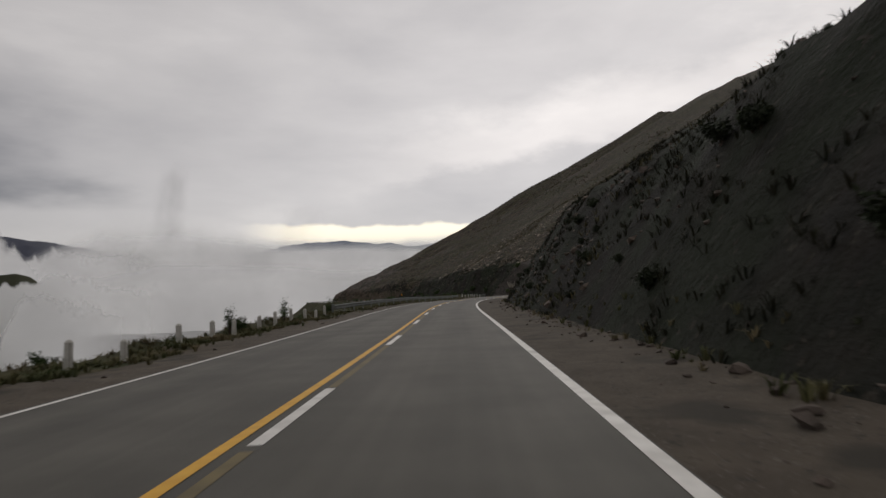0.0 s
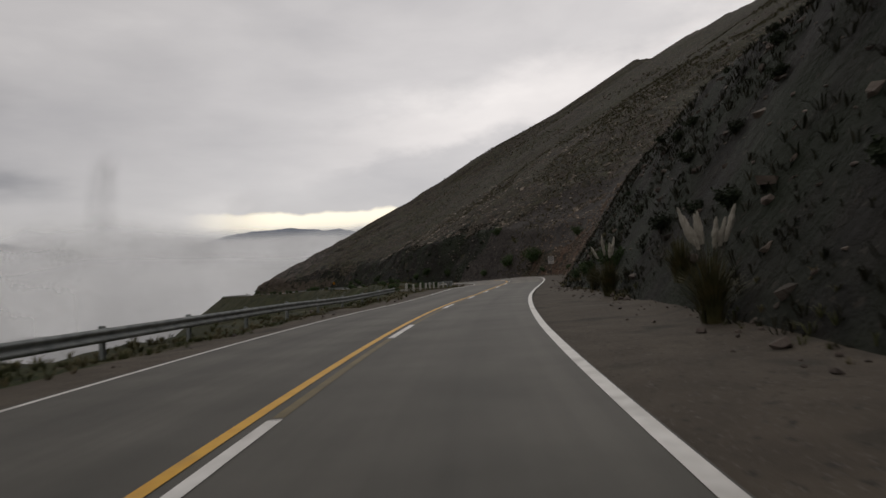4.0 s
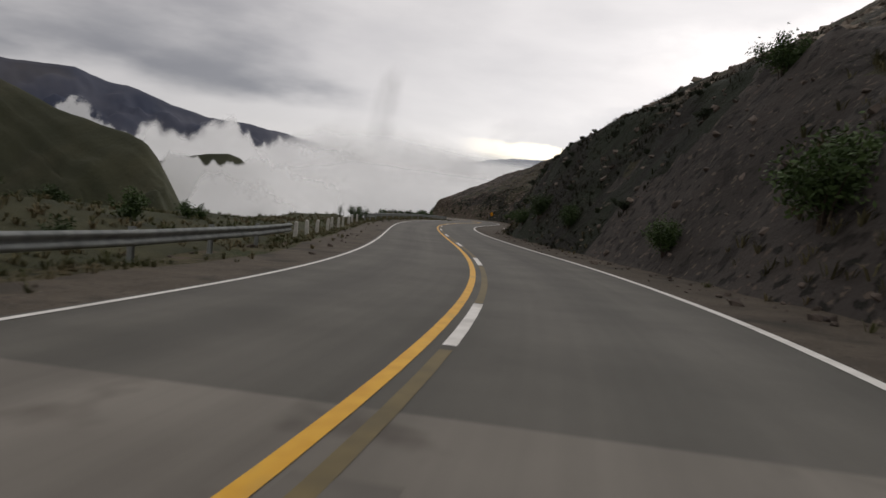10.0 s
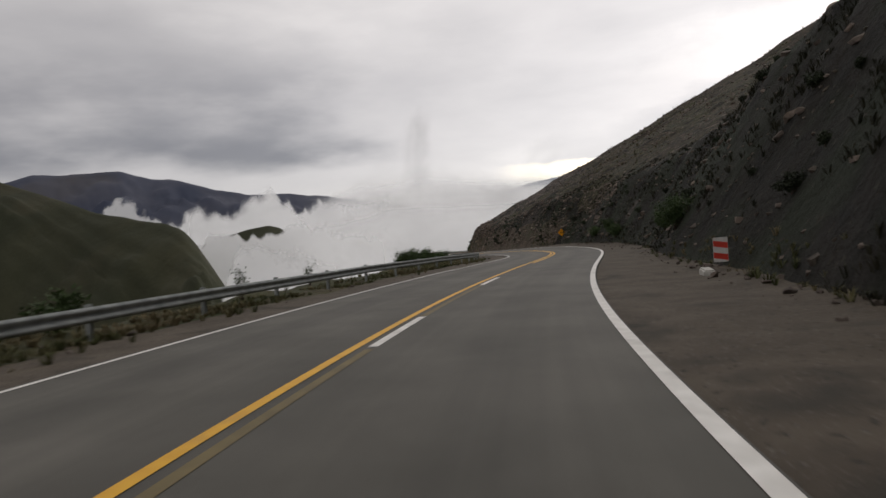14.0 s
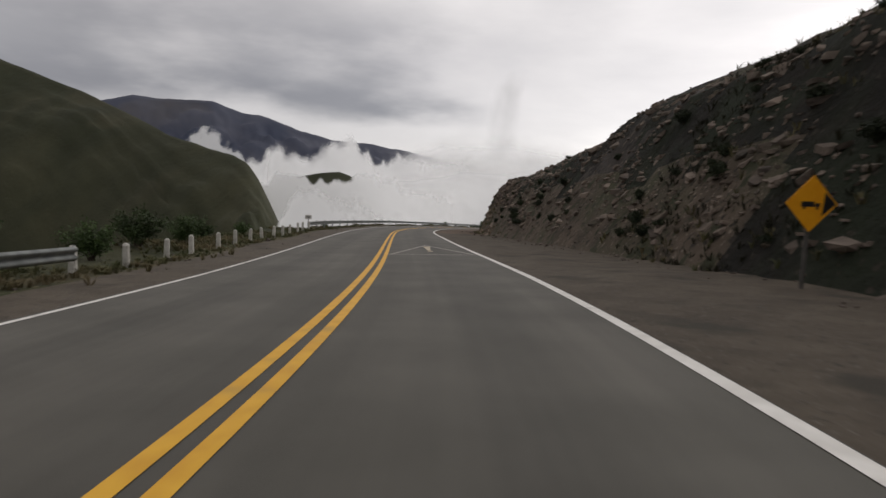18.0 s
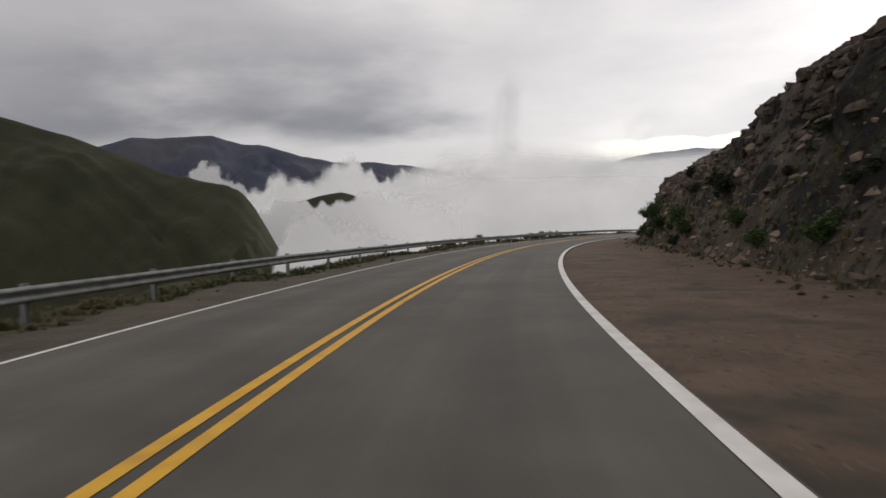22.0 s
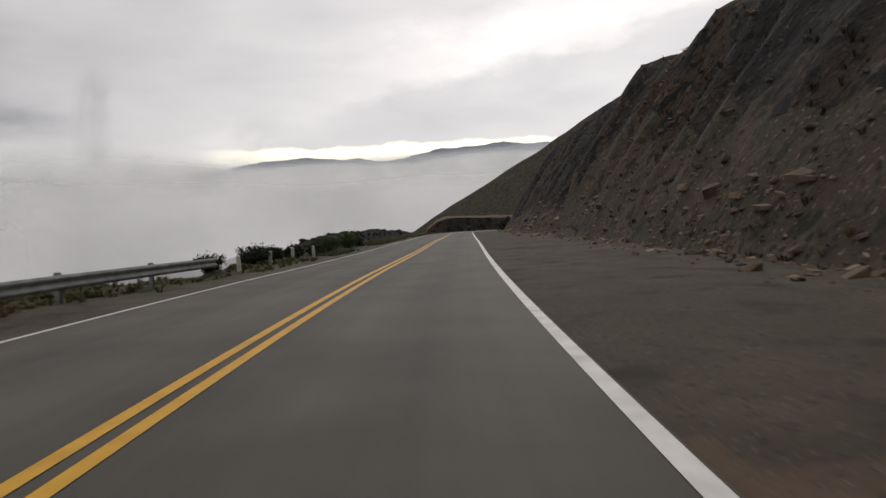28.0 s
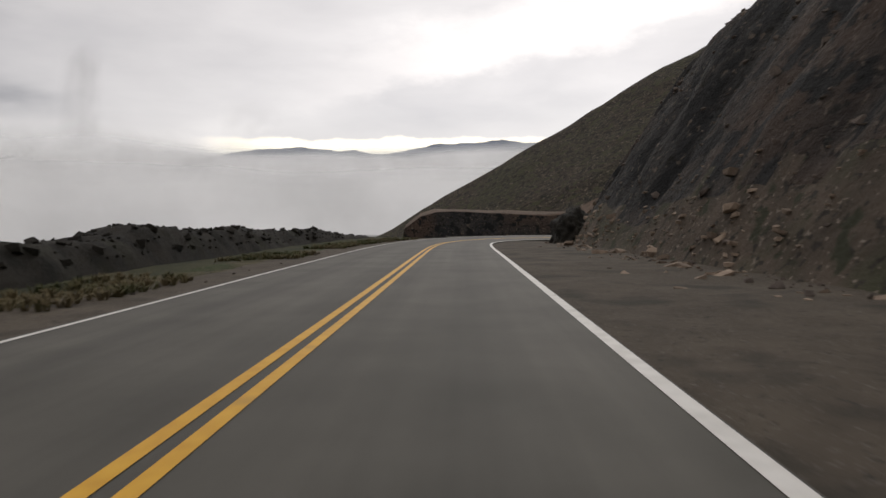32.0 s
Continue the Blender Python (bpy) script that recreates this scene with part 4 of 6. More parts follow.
# ---------------------------------------------------------------- the next spur, where the road swings round the gully
def next_spur():
    xs, ys = np.arange(-330, 240.1, 3.0), np.arange(548, 900.1, 3.0)
    X, Y = np.meshgrid(xs, ys, indexing="ij")
    N = -50 + 0.55 * (X + 100) - 0.25 * np.maximum(690 - Y, 0) - 0.55 * np.maximum(Y - 690, 0)
    N = np.where(N < -60, -60 + (N + 60) * 1.25, N)
    left = np.clip((X + 92) / 6.0, 0, 1)                # the berm above the cut face runs out to the left
    top = -44.5 + 4.6 * left - 0.04 * np.clip(X + 80, 0, 60)
    Z = np.where(Y > 616, np.maximum(N, np.where((Y < 630) & (X > -92), top, N)), np.minimum(N, -44.6))
    gul = np.clip((Y - 560) / 60, 0, 1)
    s = np.arange(556.0, 640.1, 2.0)
    rx, ry, rz, rh, rb = road_at(s)
    d2 = np.sqrt((X[..., None] - rx) ** 2 + (Y[..., None] - ry) ** 2)
    j, dist = d2.argmin(-1), d2.min(-1)
    w = np.clip((13 - dist) / 5.0, 0, 1)
    Z = Z * (1 - w) + (rz[j] - 0.25) * w
    pts = np.stack([X, Y, Z], -1).reshape(-1, 3)
    Z = Z + (1 - w) * (fbm(pts, 14.0, 4, 6.0).reshape(X.shape) * 0.7 + fbm(pts, 50.0, 3, 2.0).reshape(X.shape) * 1.2 * gul)
    me = mesh_from("next_spur", np.stack([X, Y, Z], -1).reshape(-1, 3), grid_faces(*X.shape), SOIL)
    me.materials.append(GRAVEL)
    me.materials.append(SLATE)
    yc = Y[:-1, :-1] + 1.5
    pick = np.where((yc > 618) & (yc < 628) & (X[:-1, :-1] < -45), 1, np.where((yc > 606) & (yc <= 618), 2, 0))
    me.polygons.foreach_set("material_index", pick.ravel().tolist())
    me.flip_normals() if me.polygons[0].normal.z < 0 else None
    return tagged(new("next_spur", me), "brown spur of the mountain beyond the gully", "hillside", kind="structure")


next_spur()

# ---------------------------------------------------------------- more paint on the road
def quad_mark(name, corners, mat, label, up=0.011):
    """A painted patch on the road, from (s, d) corners."""
    pts = [P(s, d, up) for s, d in corners]
    me = mesh_from(name, pts, [list(range(len(pts)))], mat, smooth=False)
    if me.polygons[0].normal.z < 0:
        me.flip_normals()
    return tagged(new(name, me), label, "road marking", kind="structure")


DASHES = [-10.2, -0.8, 8.6, 18.7, 28.3, 37.4, 46.1, 55.0, 63.8, 72.3, 82.6, 93.3, 103.1, 113.0, 122.8, 130.5, 138.7, 148.5, 159.3, 170.8, 181.5, 192.1, 202.8, 213.4, 224.3, 235.0]
for s_ in DASHES:
    marking("white_dash", s_ - 3.2, s_, 0.18, 0.32, WHITE, "worn white dash beside the yellow line")
OLDLINE = material("faded_yellow_paint", (0.12, 0.095, 0.045), (0.17, 0.13, 0.055), scale=3, rough=0.7, bump=0.0)
for i_ in range(len(DASHES) - 1):
    if DASHES[i_ + 1] - DASHES[i_] < 14:
        tagged(new("faded_line", ribbon("faded_line", DASHES[i_] + 0.1, DASHES[i_ + 1] - 3.4, 0.19, 0.31, 0.004, OLDLINE)),
               "faded remains of an old yellow line", "road marking", kind="structure")
# warning triangle with its exclamation mark
FADED = material("worn_white_paint", (0.22, 0.205, 0.18), (0.42, 0.39, 0.35), scale=5, rough=0.7, bump=0.1, fine=80, dist=0.003, col_c=(0.13, 0.12, 0.10), c_at=(0.55, 0.75), c_scale=2.5)
CREAM = material("worn_cream_paint", (0.40, 0.33, 0.23), (0.58, 0.50, 0.37), scale=6, rough=0.7, bump=0.1, fine=80, dist=0.003, col_c=(0.22, 0.19, 0.145), c_at=(0.55, 0.75), c_scale=3.0)
TS, TD = 315.6, 1.87
TRI = "worn white warning triangle painted on the lane"
EXC = "worn cream exclamation mark painted on the lane"
quad_mark("warning_triangle_side", [(TS, TD), (TS - 0.6, TD), (TS - 7.6, TD - 1.42), (TS - 7.6, TD - 1.54)], FADED, TRI)
quad_mark("warning_triangle_side", [(TS, TD), (TS - 7.6, TD + 1.54), (TS - 7.6, TD + 1.42), (TS - 0.6, TD)], FADED, TRI)
quad_mark("warning_triangle_base", [(TS - 7.45, TD - 1.51), (TS - 7.45, TD + 1.51), (TS - 7.6, TD + 1.54), (TS - 7.6, TD - 1.54)], FADED, TRI, up=0.014)
quad_mark("exclamation_stroke", [(TS - 1.35, TD - 0.14), (TS - 1.35, TD + 0.17), (TS - 4.75, TD + 0.05), (TS - 4.75, TD - 0.06)], CREAM, EXC)
quad_mark("exclamation_dot", [(TS - 5.05, TD - 0.07), (TS - 5.2, TD + 0.1), (TS - 5.5, TD + 0.1), (TS - 5.55, TD - 0.1), (TS - 5.3, TD - 0.11)], CREAM, EXC)
TAR = material("tar_seam", (0.02, 0.019, 0.018), (0.035, 0.033, 0.03), scale=4, rough=0.6, bump=0.2)
for s_ in (143.2, 144.4):
    quad_mark("tar_seam", [(s_, -4.2), (s_ + 0.06, -4.2), (s_ + 0.5, 4.2), (s_ + 0.42, 4.2)], TAR, "dark joint across the concrete slab", up=0.006)
RUBBER = material("tyre_worn_concrete", (0.085, 0.078, 0.068), (0.14, 0.128, 0.11), scale=1.5, rough=0.8, bump=0.1)
tagged(new("tyre_mark", ribbon("tyre_mark", 131, 153, 0.1, 0.62, 0.003, RUBBER)), "dark tyre-worn band beside the yellow line", "road marking", kind="structure")


# ---------------------------------------------------------------- guardrails
def beam_mesh(length=3.85):
    prof = [(0.0, 0.155), (0.02, 0.15), (0.075, 0.115), (0.08, 0.075), (0.03, 0.03), (0.005, 0.0), (0.03, -0.03), (0.08, -0.075),
            (0.075, -0.115), (0.02, -0.15), (0.0, -0.155)]
    v, f = [], []
    n = len(prof)
    for k in (0.0, length):
        for off in (0.0, -0.006):
            v += [(x + off, k, z) for x, z in prof]
    for i in range(n - 1):
        f += [(i, i + 1, 2 * n + i + 1, 2 * n + i), (n + i + 1, n + i, 3 * n + i, 3 * n + i + 1)]
    f += [(0, 2 * n, 3 * n, n), (n - 1, 2 * n - 1, 4 * n - 1, 3 * n - 1)]
    for e in (0, 2 * n):
        f += [(e + i, e + n + i, e + n + i + 1, e + i + 1) for i in range(n - 1)]
    return mesh_from("beam", v, f, STEEL)


def post_mesh():
    bm = bmesh.new()
    box(bm, (0.10, 0.014, 1.05), (0, 0.045, -0.32))
    box(bm, (0.10, 0.014, 1.05), (0, -0.045, -0.32))
    box(bm, (0.012, 0.09, 1.05), (0, 0, -0.32))
    box(bm, (0.09, 0.08, 0.16), (0.09, 0, 0.08), 0.008)
    me = bpy.data.meshes.new("post")
    bm.to_mesh(me)
    bm.free()
    me.materials.append(STEEL)
    return me


def bolt_mesh():
    bm = bmesh.new()
    bmesh.ops.create_cone(bm, cap_ends=True, segments=6, radius1=0.022, radius2=0.016, depth=0.03, matrix=Matrix.Rotation(math.pi / 2, 4, "Y"))
    me = bpy.data.meshes.new("bolt")
    bm.to_mesh(me)
    bm.free()
    me.materials.append(STEEL)
    return me


BEAM, RPOST, BOLT = beam_mesh(), post_mesh(), bolt_mesh()
RAIL_DROP = 0.45


def wing_mesh(sign):
    """The flared end piece, bent round like a fishtail."""
    v, f = [], []
    rows = 7
    for i in range(rows):
        a = i / (rows - 1)
        for z in (-0.155, -0.08, 0.0, 0.08, 0.155):
            wave = 0.06 * (1 - a) * (1 if abs(z) > 0.05 and abs(z) < 0.1 else 0)
            v.append((wave - 0.16 * a * a, sign * 0.42 * a * (1 - 0.25 * a), z * (1 + 0.25 * a)))
    for i in range(rows - 1):
        for j in range(4):
            k = i * 5 + j
            f.append((k, k + 5, k + 6, k + 1))
    me = mesh_from("end_wing", v, f, STEEL)
    return me


WING_A, WING_B = wing_mesh(-1), wing_mesh(1)


def guardrail(s0, s1, dist, label):
    base = Matrix.Translation(Vector(P(s0, -dist(s0), 0.0).tolist()))
    root = new("guardrail")
    root.matrix_world = base
    inv = base.inverted()
    tagged(root, label, "guardrail", group="guardrails along the valley edge")
    n = int(round((s1 - s0) / 3.81))
    pts = []
    for i in range(n + 1):
        s = s0 + 3.81 * i
        p = Vector(P(s, -dist(s), RAIL_DROP).tolist())
        p.z += rng.uniform(-0.015, 0.015)
        pts.append((s, p))
    for i in range(n):
        p, q = pts[i][1], pts[i + 1][1]
        way = (q - p).normalized()
        right = way.cross(Vector((0, 0, 1))).normalized()
        up = right.cross(way)
        m = Matrix((right, way, up)).transposed().to_4x4()
        m.translation = p
        m = m @ Matrix.Diagonal((1, (q - p).length / 3.85 * 1.02, 1, 1))
        b = new("beam", BEAM)
        b.parent = root
        b.matrix_local = inv @ m
        t = new("post", RPOST)
        t.parent = root
        mm = Matrix((right, way, up)).transposed().to_4x4()
        mm.translation = p - right * 0.14
        t.matrix_local = inv @ mm
        k = new("bolt", BOLT)
        k.parent = t
        k.matrix_local = mm.inverted() @ (Matrix.Translation(p + right * 0.01) @ mm.to_3x3().to_4x4())
    for me, (s, p), other in ((WING_A, pts[0], pts[1]), (WING_B, pts[-1], pts[-2])):
        way = (other[1] - p).normalized() * (1 if me is WING_A else -1)
        right = way.cross(Vector((0, 0, 1))).normalized()
        m = Matrix((right, way, right.cross(way))).transposed().to_4x4()
        m.translation = p
        w = new("end_wing", me)
        w.parent = root
        w.matrix_local = inv @ m
    return root


guardrail(42.0, 112.0, lambda s: 6.2, "grey galvanised steel guardrail beside the valley drop")
guardrail(135.0, 172.0, lambda s: 6.3, "grey galvanised steel guardrail round the inside of the bend")
guardrail(205.0, 299.0, lambda s: 6.2, "long grey galvanised steel guardrail beside the valley drop")
guardrail(338.5, 479.0, lambda s: float(np.interp(s, [343, 355, 390, 420, 440, 481], [6.8, 6.6, 6.1, 5.6, 6.2, 5.6])), "long grey galvanised steel guardrail round the outer bend")


# ---------------------------------------------------------------- whitewashed marker posts
def marker_post_mesh():
    bm = bmesh.new()
    box(bm, (0.17, 0.17, 0.9), (0, 0, 0.15))
    bmesh.ops.bevel(bm, geom=[e for e in bm.edges if abs(e.verts[0].co.z - e.verts[1].co.z) > 0.5], offset=0.025, segments=2, affect="EDGES")
    top = [v for v in bm.verts if v.co.z > 0.5]
    for v in top:
        v.co.x *= 0.82
        v.co.y *= 0.82
    return bm


MPOST = marker_post_mesh()
MP_ME = bpy.data.meshes.new("shaft")
MPOST.to_mesh(MP_ME)
MPOST.free()
MP_ME.materials.append(POST)
capbm = bmesh.new()
bmesh.ops.create_cone(capbm, cap_ends=True, segments=4, radius1=0.098, radius2=0.04, depth=0.06, matrix=Matrix.Translation((0, 0, 0.628)) @ Matrix.Rotation(math.pi / 4, 4, "Z"))
MP_CAP = bpy.data.meshes.new("cap")
capbm.to_mesh(MP_CAP)
capbm.free()
MP_CAP.materials.append(POST)


def marker_posts(places, label, group):
    for s in places:
        d = -(6.5 + rng.uniform(-0.06, 0.08))
        g = on_ground(s, d)
        root = new("marker_post")
        root.matrix_world = Matrix.Translation(g) @ Matrix.Rotation(float(road_at(s)[3]) + rng.uniform(-0.15, 0.15), 4, "Z") @ Matrix.Rotation(
            rng.uniform(-0.06, 0.06), 4, "X") @ Matrix.Rotation(rng.uniform(-0.06, 0.06), 4, "Y")
        tagged(root, label, "marker post", group=group)
        for nm, me in (("shaft", MP_ME), ("cap", MP_CAP)):
            o = new(nm, me)
            o.parent = root


marker_posts([13.4, 16.2, 18.9, 21.6, 24.0, 27.0, 29.4, 32.1, 34.8, 37.5, 40.2, 10.6, 7.9, 5.2], "weathered grey concrete marker post among roadside weeds", "marker posts before the first rail")
marker_posts([116.2, 118.6, 121.0, 123.2, 125.0, 126.8, 129.3, 132.2], "weathered whitewashed concrete marker post on the bend", "marker posts before the bend")
marker_posts([200.6 - 2.8 * i for i in range(10)], "whitewashed concrete marker post in dry grass", "marker posts after the bend")
marker_posts([301.0 + 2.72 * i for i in range(14)], "whitewashed concrete marker post in dry grass", "marker posts before the outer bend")
marker_posts([484.0, 488.0, 492.0, 496.5, 501.0], "dark weathered concrete marker post beside bushes", "marker posts after the last rail")


# ---------------------------------------------------------------- signs
PLATE = material("white_sign_enamel", (0.52, 0.50, 0.47), (0.62, 0.60, 0.57), scale=5, rough=0.45, bump=0.0, col_c=(0.40, 0.37, 0.33), c_scale=2)
BLACK = material("black_sign_paint", (0.012, 0.012, 0.012), (0.02, 0.02, 0.02), scale=5, rough=0.5, bump=0.0)
AMBER = material("amber_sign_enamel", (0.72, 0.30, 0.01), (0.80, 0.36, 0.015), scale=3, rough=0.45, bump=0.0)
ORANGE = material("orange_sign_sheet", (0.86, 0.18, 0.01), (0.95, 0.22, 0.012), scale=3, rough=0.45, bump=0.0)
DULLORANGE = material("faded_orange_print", (0.74, 0.15, 0.009), (0.80, 0.165, 0.011), scale=3, rough=0.5, bump=0.0)
RED = material("red_stripe_paint", (0.45, 0.035, 0.02), (0.55, 0.05, 0.03), scale=4, rough=0.5, bump=0.0)
POLE = material("grey_sign_pole", (0.08, 0.075, 0.07), (0.14, 0.13, 0.12), scale=4, rough=0.6, bump=0.1, metal=0.3)


def text_mesh(word, size, mat):
    cu = bpy.data.curves.new("lettering", "FONT")
    cu.body, cu.size, cu.extrude, cu.align_x, cu.align_y = word, size, 0.002, "CENTER", "CENTER"
    ob = bpy.data.objects.new("lettering", cu)
    scene.collection.objects.link(ob)
    me = bpy.data.meshes.new_from_object(ob.evaluated_get(bpy.context.evaluated_depsgraph_get()))
    bpy.data.objects.remove(ob)
    me.materials.clear()
    me.materials.append(mat)
    return me


FACE = Matrix.Rotation(math.pi / 2, 4, "X")            # lies in x and z, faces towards -y


def sign_root(name, s, d, label, category, turn=0.0):
    root = new(name)
    g = on_ground(s, d)
    root.matrix_world = Matrix.Translation(g) @ Matrix.Rotation(float(road_at(s)[3]) + turn, 4, "Z")
    return tagged(root, label, category)


def pole(root, x, top, w=0.07):
    bm = bmesh.new()
    box(bm, (w, 0.05, top + 0.4), (x, 0.04, (top - 0.4) / 2), 0.008)
    return part("pole", bm, POLE, root)


def plate(root, w, h, z, mat, name="plate", y=0.0, bevel=0.02):
    bm = bmesh.new()
    box(bm, (w, 0.012, h), (0, y, z))
    bmesh.ops.bevel(bm, geom=[e for e in bm.edges if abs(e.verts[0].co.y - e.verts[1].co.y) > 0.005], offset=bevel, segments=3, affect="EDGES")
    return part(name, bm, mat, root)


def ring_mesh(r0, r1, mat, n=40):
    v = [(r * math.cos(2 * math.pi * i / n), 0.0, r * math.sin(2 * math.pi * i / n)) for r in (r0, r1) for i in range(n)]
    f = [(i, (i + 1) % n, n + (i + 1) % n, n + i) for i in range(n)]
    me = mesh_from("ring", v, f, mat, smooth=False)
    return me


lim = sign_root("speed_limit_sign", 147.0, 6.6, "white speed limit sign reading forty on a thin pole", "road sign", 0.12)
lim.location.z -= 0.3
pole(lim, 0, 2.5)
pl = plate(lim, 0.78, 1.0, 2.25, PLATE)
o_ = part("ring", ring_mesh(0.235, 0.30, BLACK), None, pl, "dark ring")
o_.location = (0, -0.010, 2.40)
for word_, size_, z_ in (("40", 0.34, 2.40), ("MAXIMA", 0.17, 1.90)):
    o_ = part("lettering", text_mesh(word_, size_, BLACK), None, pl, "dark lettering")
    o_.matrix_local = Matrix.Translation((0, -0.011, z_)) @ FACE
bm_ = bmesh.new()
box(bm_, (0.74, 0.002, 0.012), (0, -0.008, 2.73))
box(bm_, (0.74, 0.002, 0.012), (0, -0.008, 1.77))
part("border", bm_, BLACK, pl)

dia = sign_root("warning_sign", 298.0, 8.4, "amber diamond warning sign with a dark truck symbol on a pole", "road sign", 0.1)
dia.location.z -= 0.25
pole(dia, 0, 1.9)
bm_ = bmesh.new()
box(bm_, (0.75, 0.012, 0.75), (0, 0, 0), turn=Matrix.Rotation(math.pi / 4, 4, "Y"))
bmesh.ops.translate(bm_, verts=bm_.verts, vec=(0, 0, 1.85))
pl = part("plate", bm_, AMBER, dia)
bm_ = bmesh.new()
for (w_, h_, x_, z_) in ((0.26, 0.10, -0.08, 1.84), (0.10, 0.07, 0.12, 1.83), (0.05, 0.05, -0.15, 1.77), (0.05, 0.05, 0.12, 1.77)):
    box(bm_, (w_, 0.003, h_), (x_, -0.0085, z_))
part("truck_symbol", bm_, BLACK, pl)
bm_ = bmesh.new()
vs_ = [bm_.verts.new(p_) for p_ in ((0.22, -0.0085, 1.62), (0.50, -0.0085, 1.85), (0.26, -0.0085, 2.08))]
bm_.faces.new(vs_)
part("rockfall_symbol", bm_, BLACK, pl)

org = sign_root("roadworks_sign", 461.0, 7.9, "plain orange roadworks board on two dark legs", "road sign", -0.02)
for x_ in (-0.42, 0.42):
    pole(org, x_, 1.75)
pl = plate(org, 1.22, 0.88, 1.78, ORANGE, bevel=0.05)
bm_ = bmesh.new()
for w_, z_ in ((0.74, 2.02), (0.95, 1.80), (1.0, 1.56)):
    box(bm_, (w_, 0.003, 0.11), (0, -0.0085, z_))
part("faded_print", bm_, DULLORANGE, pl)

small = sign_root("kilometre_plate", 341.0, -7.4, "small white plate on a short post behind the guardrail", "road sign", 0.0)
pole(small, 0, 1.15, 0.06)
pl = plate(small, 0.55, 0.36, 1.12, PLATE)
bm_ = bmesh.new()
box(bm_, (0.34, 0.003, 0.05), (0, -0.0085, 1.18))
box(bm_, (0.24, 0.003, 0.05), (0, -0.0085, 1.07))
part("faded_print", bm_, BLACK, pl)

mark = sign_root("culvert_marker", 234.0, 7.3, "red and white striped marker board beside the culvert", "marker board", 0.0)
pole(mark, 0, 0.8)
pl = plate(mark, 0.42, 0.75, 0.5, PLATE)
for i_ in range(2):
    bm_ = bmesh.new()
    vs_ = [bm_.verts.new(p_) for p_ in ((-0.205, -0.0085, 0.25 + 0.36 * i_), (0.205, -0.0085, 0.17 + 0.36 * i_), (0.205, -0.0085, 0.35 + 0.36 * i_), (-0.205, -0.0085, 0.43 + 0.36 * i_))]
    bm_.faces.new(vs_)
    part("stripe", bm_, RED, pl, "red stripe")
bm_ = bmesh.new()
box(bm_, (0.3, 0.8, 0.3), (0, 0, 0.02), 0.04)
head_ = part("culvert_headwall", bm_, POST, None)
head_.matrix_world = Matrix.Translation(on_ground(231.5, 6.5)) @ Matrix.Rotation(float(road_at(231.5)[3]), 4, "Z")
tagged(head_, "short whitewashed culvert headwall at the shoulder edge", "culvert headwall")


# ---------------------------------------------------------------- stones
def rock_mesh(seed, flat=0.7):
    r = random.Random(seed)
    bm = bmesh.new()
    for _ in range(15):
        v = Vector((r.gauss(0, 1), r.gauss(0, 1), r.gauss(0, 1))).normalized() * r.uniform(0.8, 1.1)
        bm.verts.new((v.x * r.uniform(0.8, 1.2), v.y, v.z * flat))
    h = bmesh.ops.convex_hull(bm, input=bm.verts)
    bmesh.ops.delete(bm, geom=[g for g in h["geom_interior"] if isinstance(g, bmesh.types.BMVert)], context="VERTS")
    me = bpy.data.meshes.new("stone")
    bm.to_mesh(me)
    bm.free()
    me.materials.append(ROCK)
    return me


STONES = [rock_mesh(i, 0.55 + 0.06 * (i % 6)) for i in range(12)]
STONE_V = [np.array([v.co[:] for v in me.vertices]) for me in STONES]
STONE_F = [[tuple(p.vertices) for p in me.polygons] for me in STONES]


def block_shape(seed):
    """An angular block of split rock, like a box with broken corners."""
    r = random.Random(seed)
    bm = bmesh.new()
    for x in (-1, 1):
        for y in (-1, 1):
            for z in (-1, 1):
                c = Vector((x * r.uniform(0.75, 1.1), y * r.uniform(0.6, 0.95), z * r.uniform(0.45, 0.75)))
                if r.random() < 0.35:
                    bm.verts.new(c * 0.92 - Vector((x * 0.45, 0, 0)))
                    bm.verts.new(c * 0.95 - Vector((0, y * 0.4, z * 0.1)))
                else:
                    bm.verts.new(c)
    h = bmesh.ops.convex_hull(bm, input=bm.verts)
    bmesh.ops.delete(bm, geom=[g for g in h["geom_interior"] if isinstance(g, bmesh.types.BMVert)], context="VERTS")
    me = bpy.data.meshes.new("block")
    bm.to_mesh(me)
    bm.free()
    me.materials.append(ROCK)
    return me


BLOCKS = [block_shape(200 + i) for i in range(14)]
BLOCK_VF = [(np.array([v.co[:] for v in me.vertices]), [tuple(p.vertices) for p in me.polygons]) for me in BLOCKS]


def cut_q(s):
    """How far up from its toe the cutting meets the natural slope."""
    a_, k_ = np.interp(s, -20 + 40.0 * np.arange(len(SLOPE)), SLOPE), np.interp(s, STEEP_S, STEEP)
    return float(np.interp(s, -20 + 20.0 * np.arange(len(CUT)), CUT) / (k_ - a_))


def rand_rot(r):
    return Euler((r.uniform(-0.5, 0.5), r.uniform(-0.5, 0.5), r.uniform(0, 6.28))).to_matrix()


def scatter(name, spots, mat, label):
    """Many stones or tufts in one mesh. spots: shape lists and (place, size, rotation, kind)."""
    V, F, n = [], [], 0
    for (vs, fs), p, size, rot in spots:
        v = (vs * size) @ np.array(rot).T + np.array(p)
        V.append(v)
        F += [tuple(i + n for i in f) for f in fs]
        n += len(v)
    me = mesh_from(name, np.concatenate(V), F, mat, smooth=False)
    return tagged(new(name, me), label, "stones" if "stone" in name else "grass", kind="stuff")


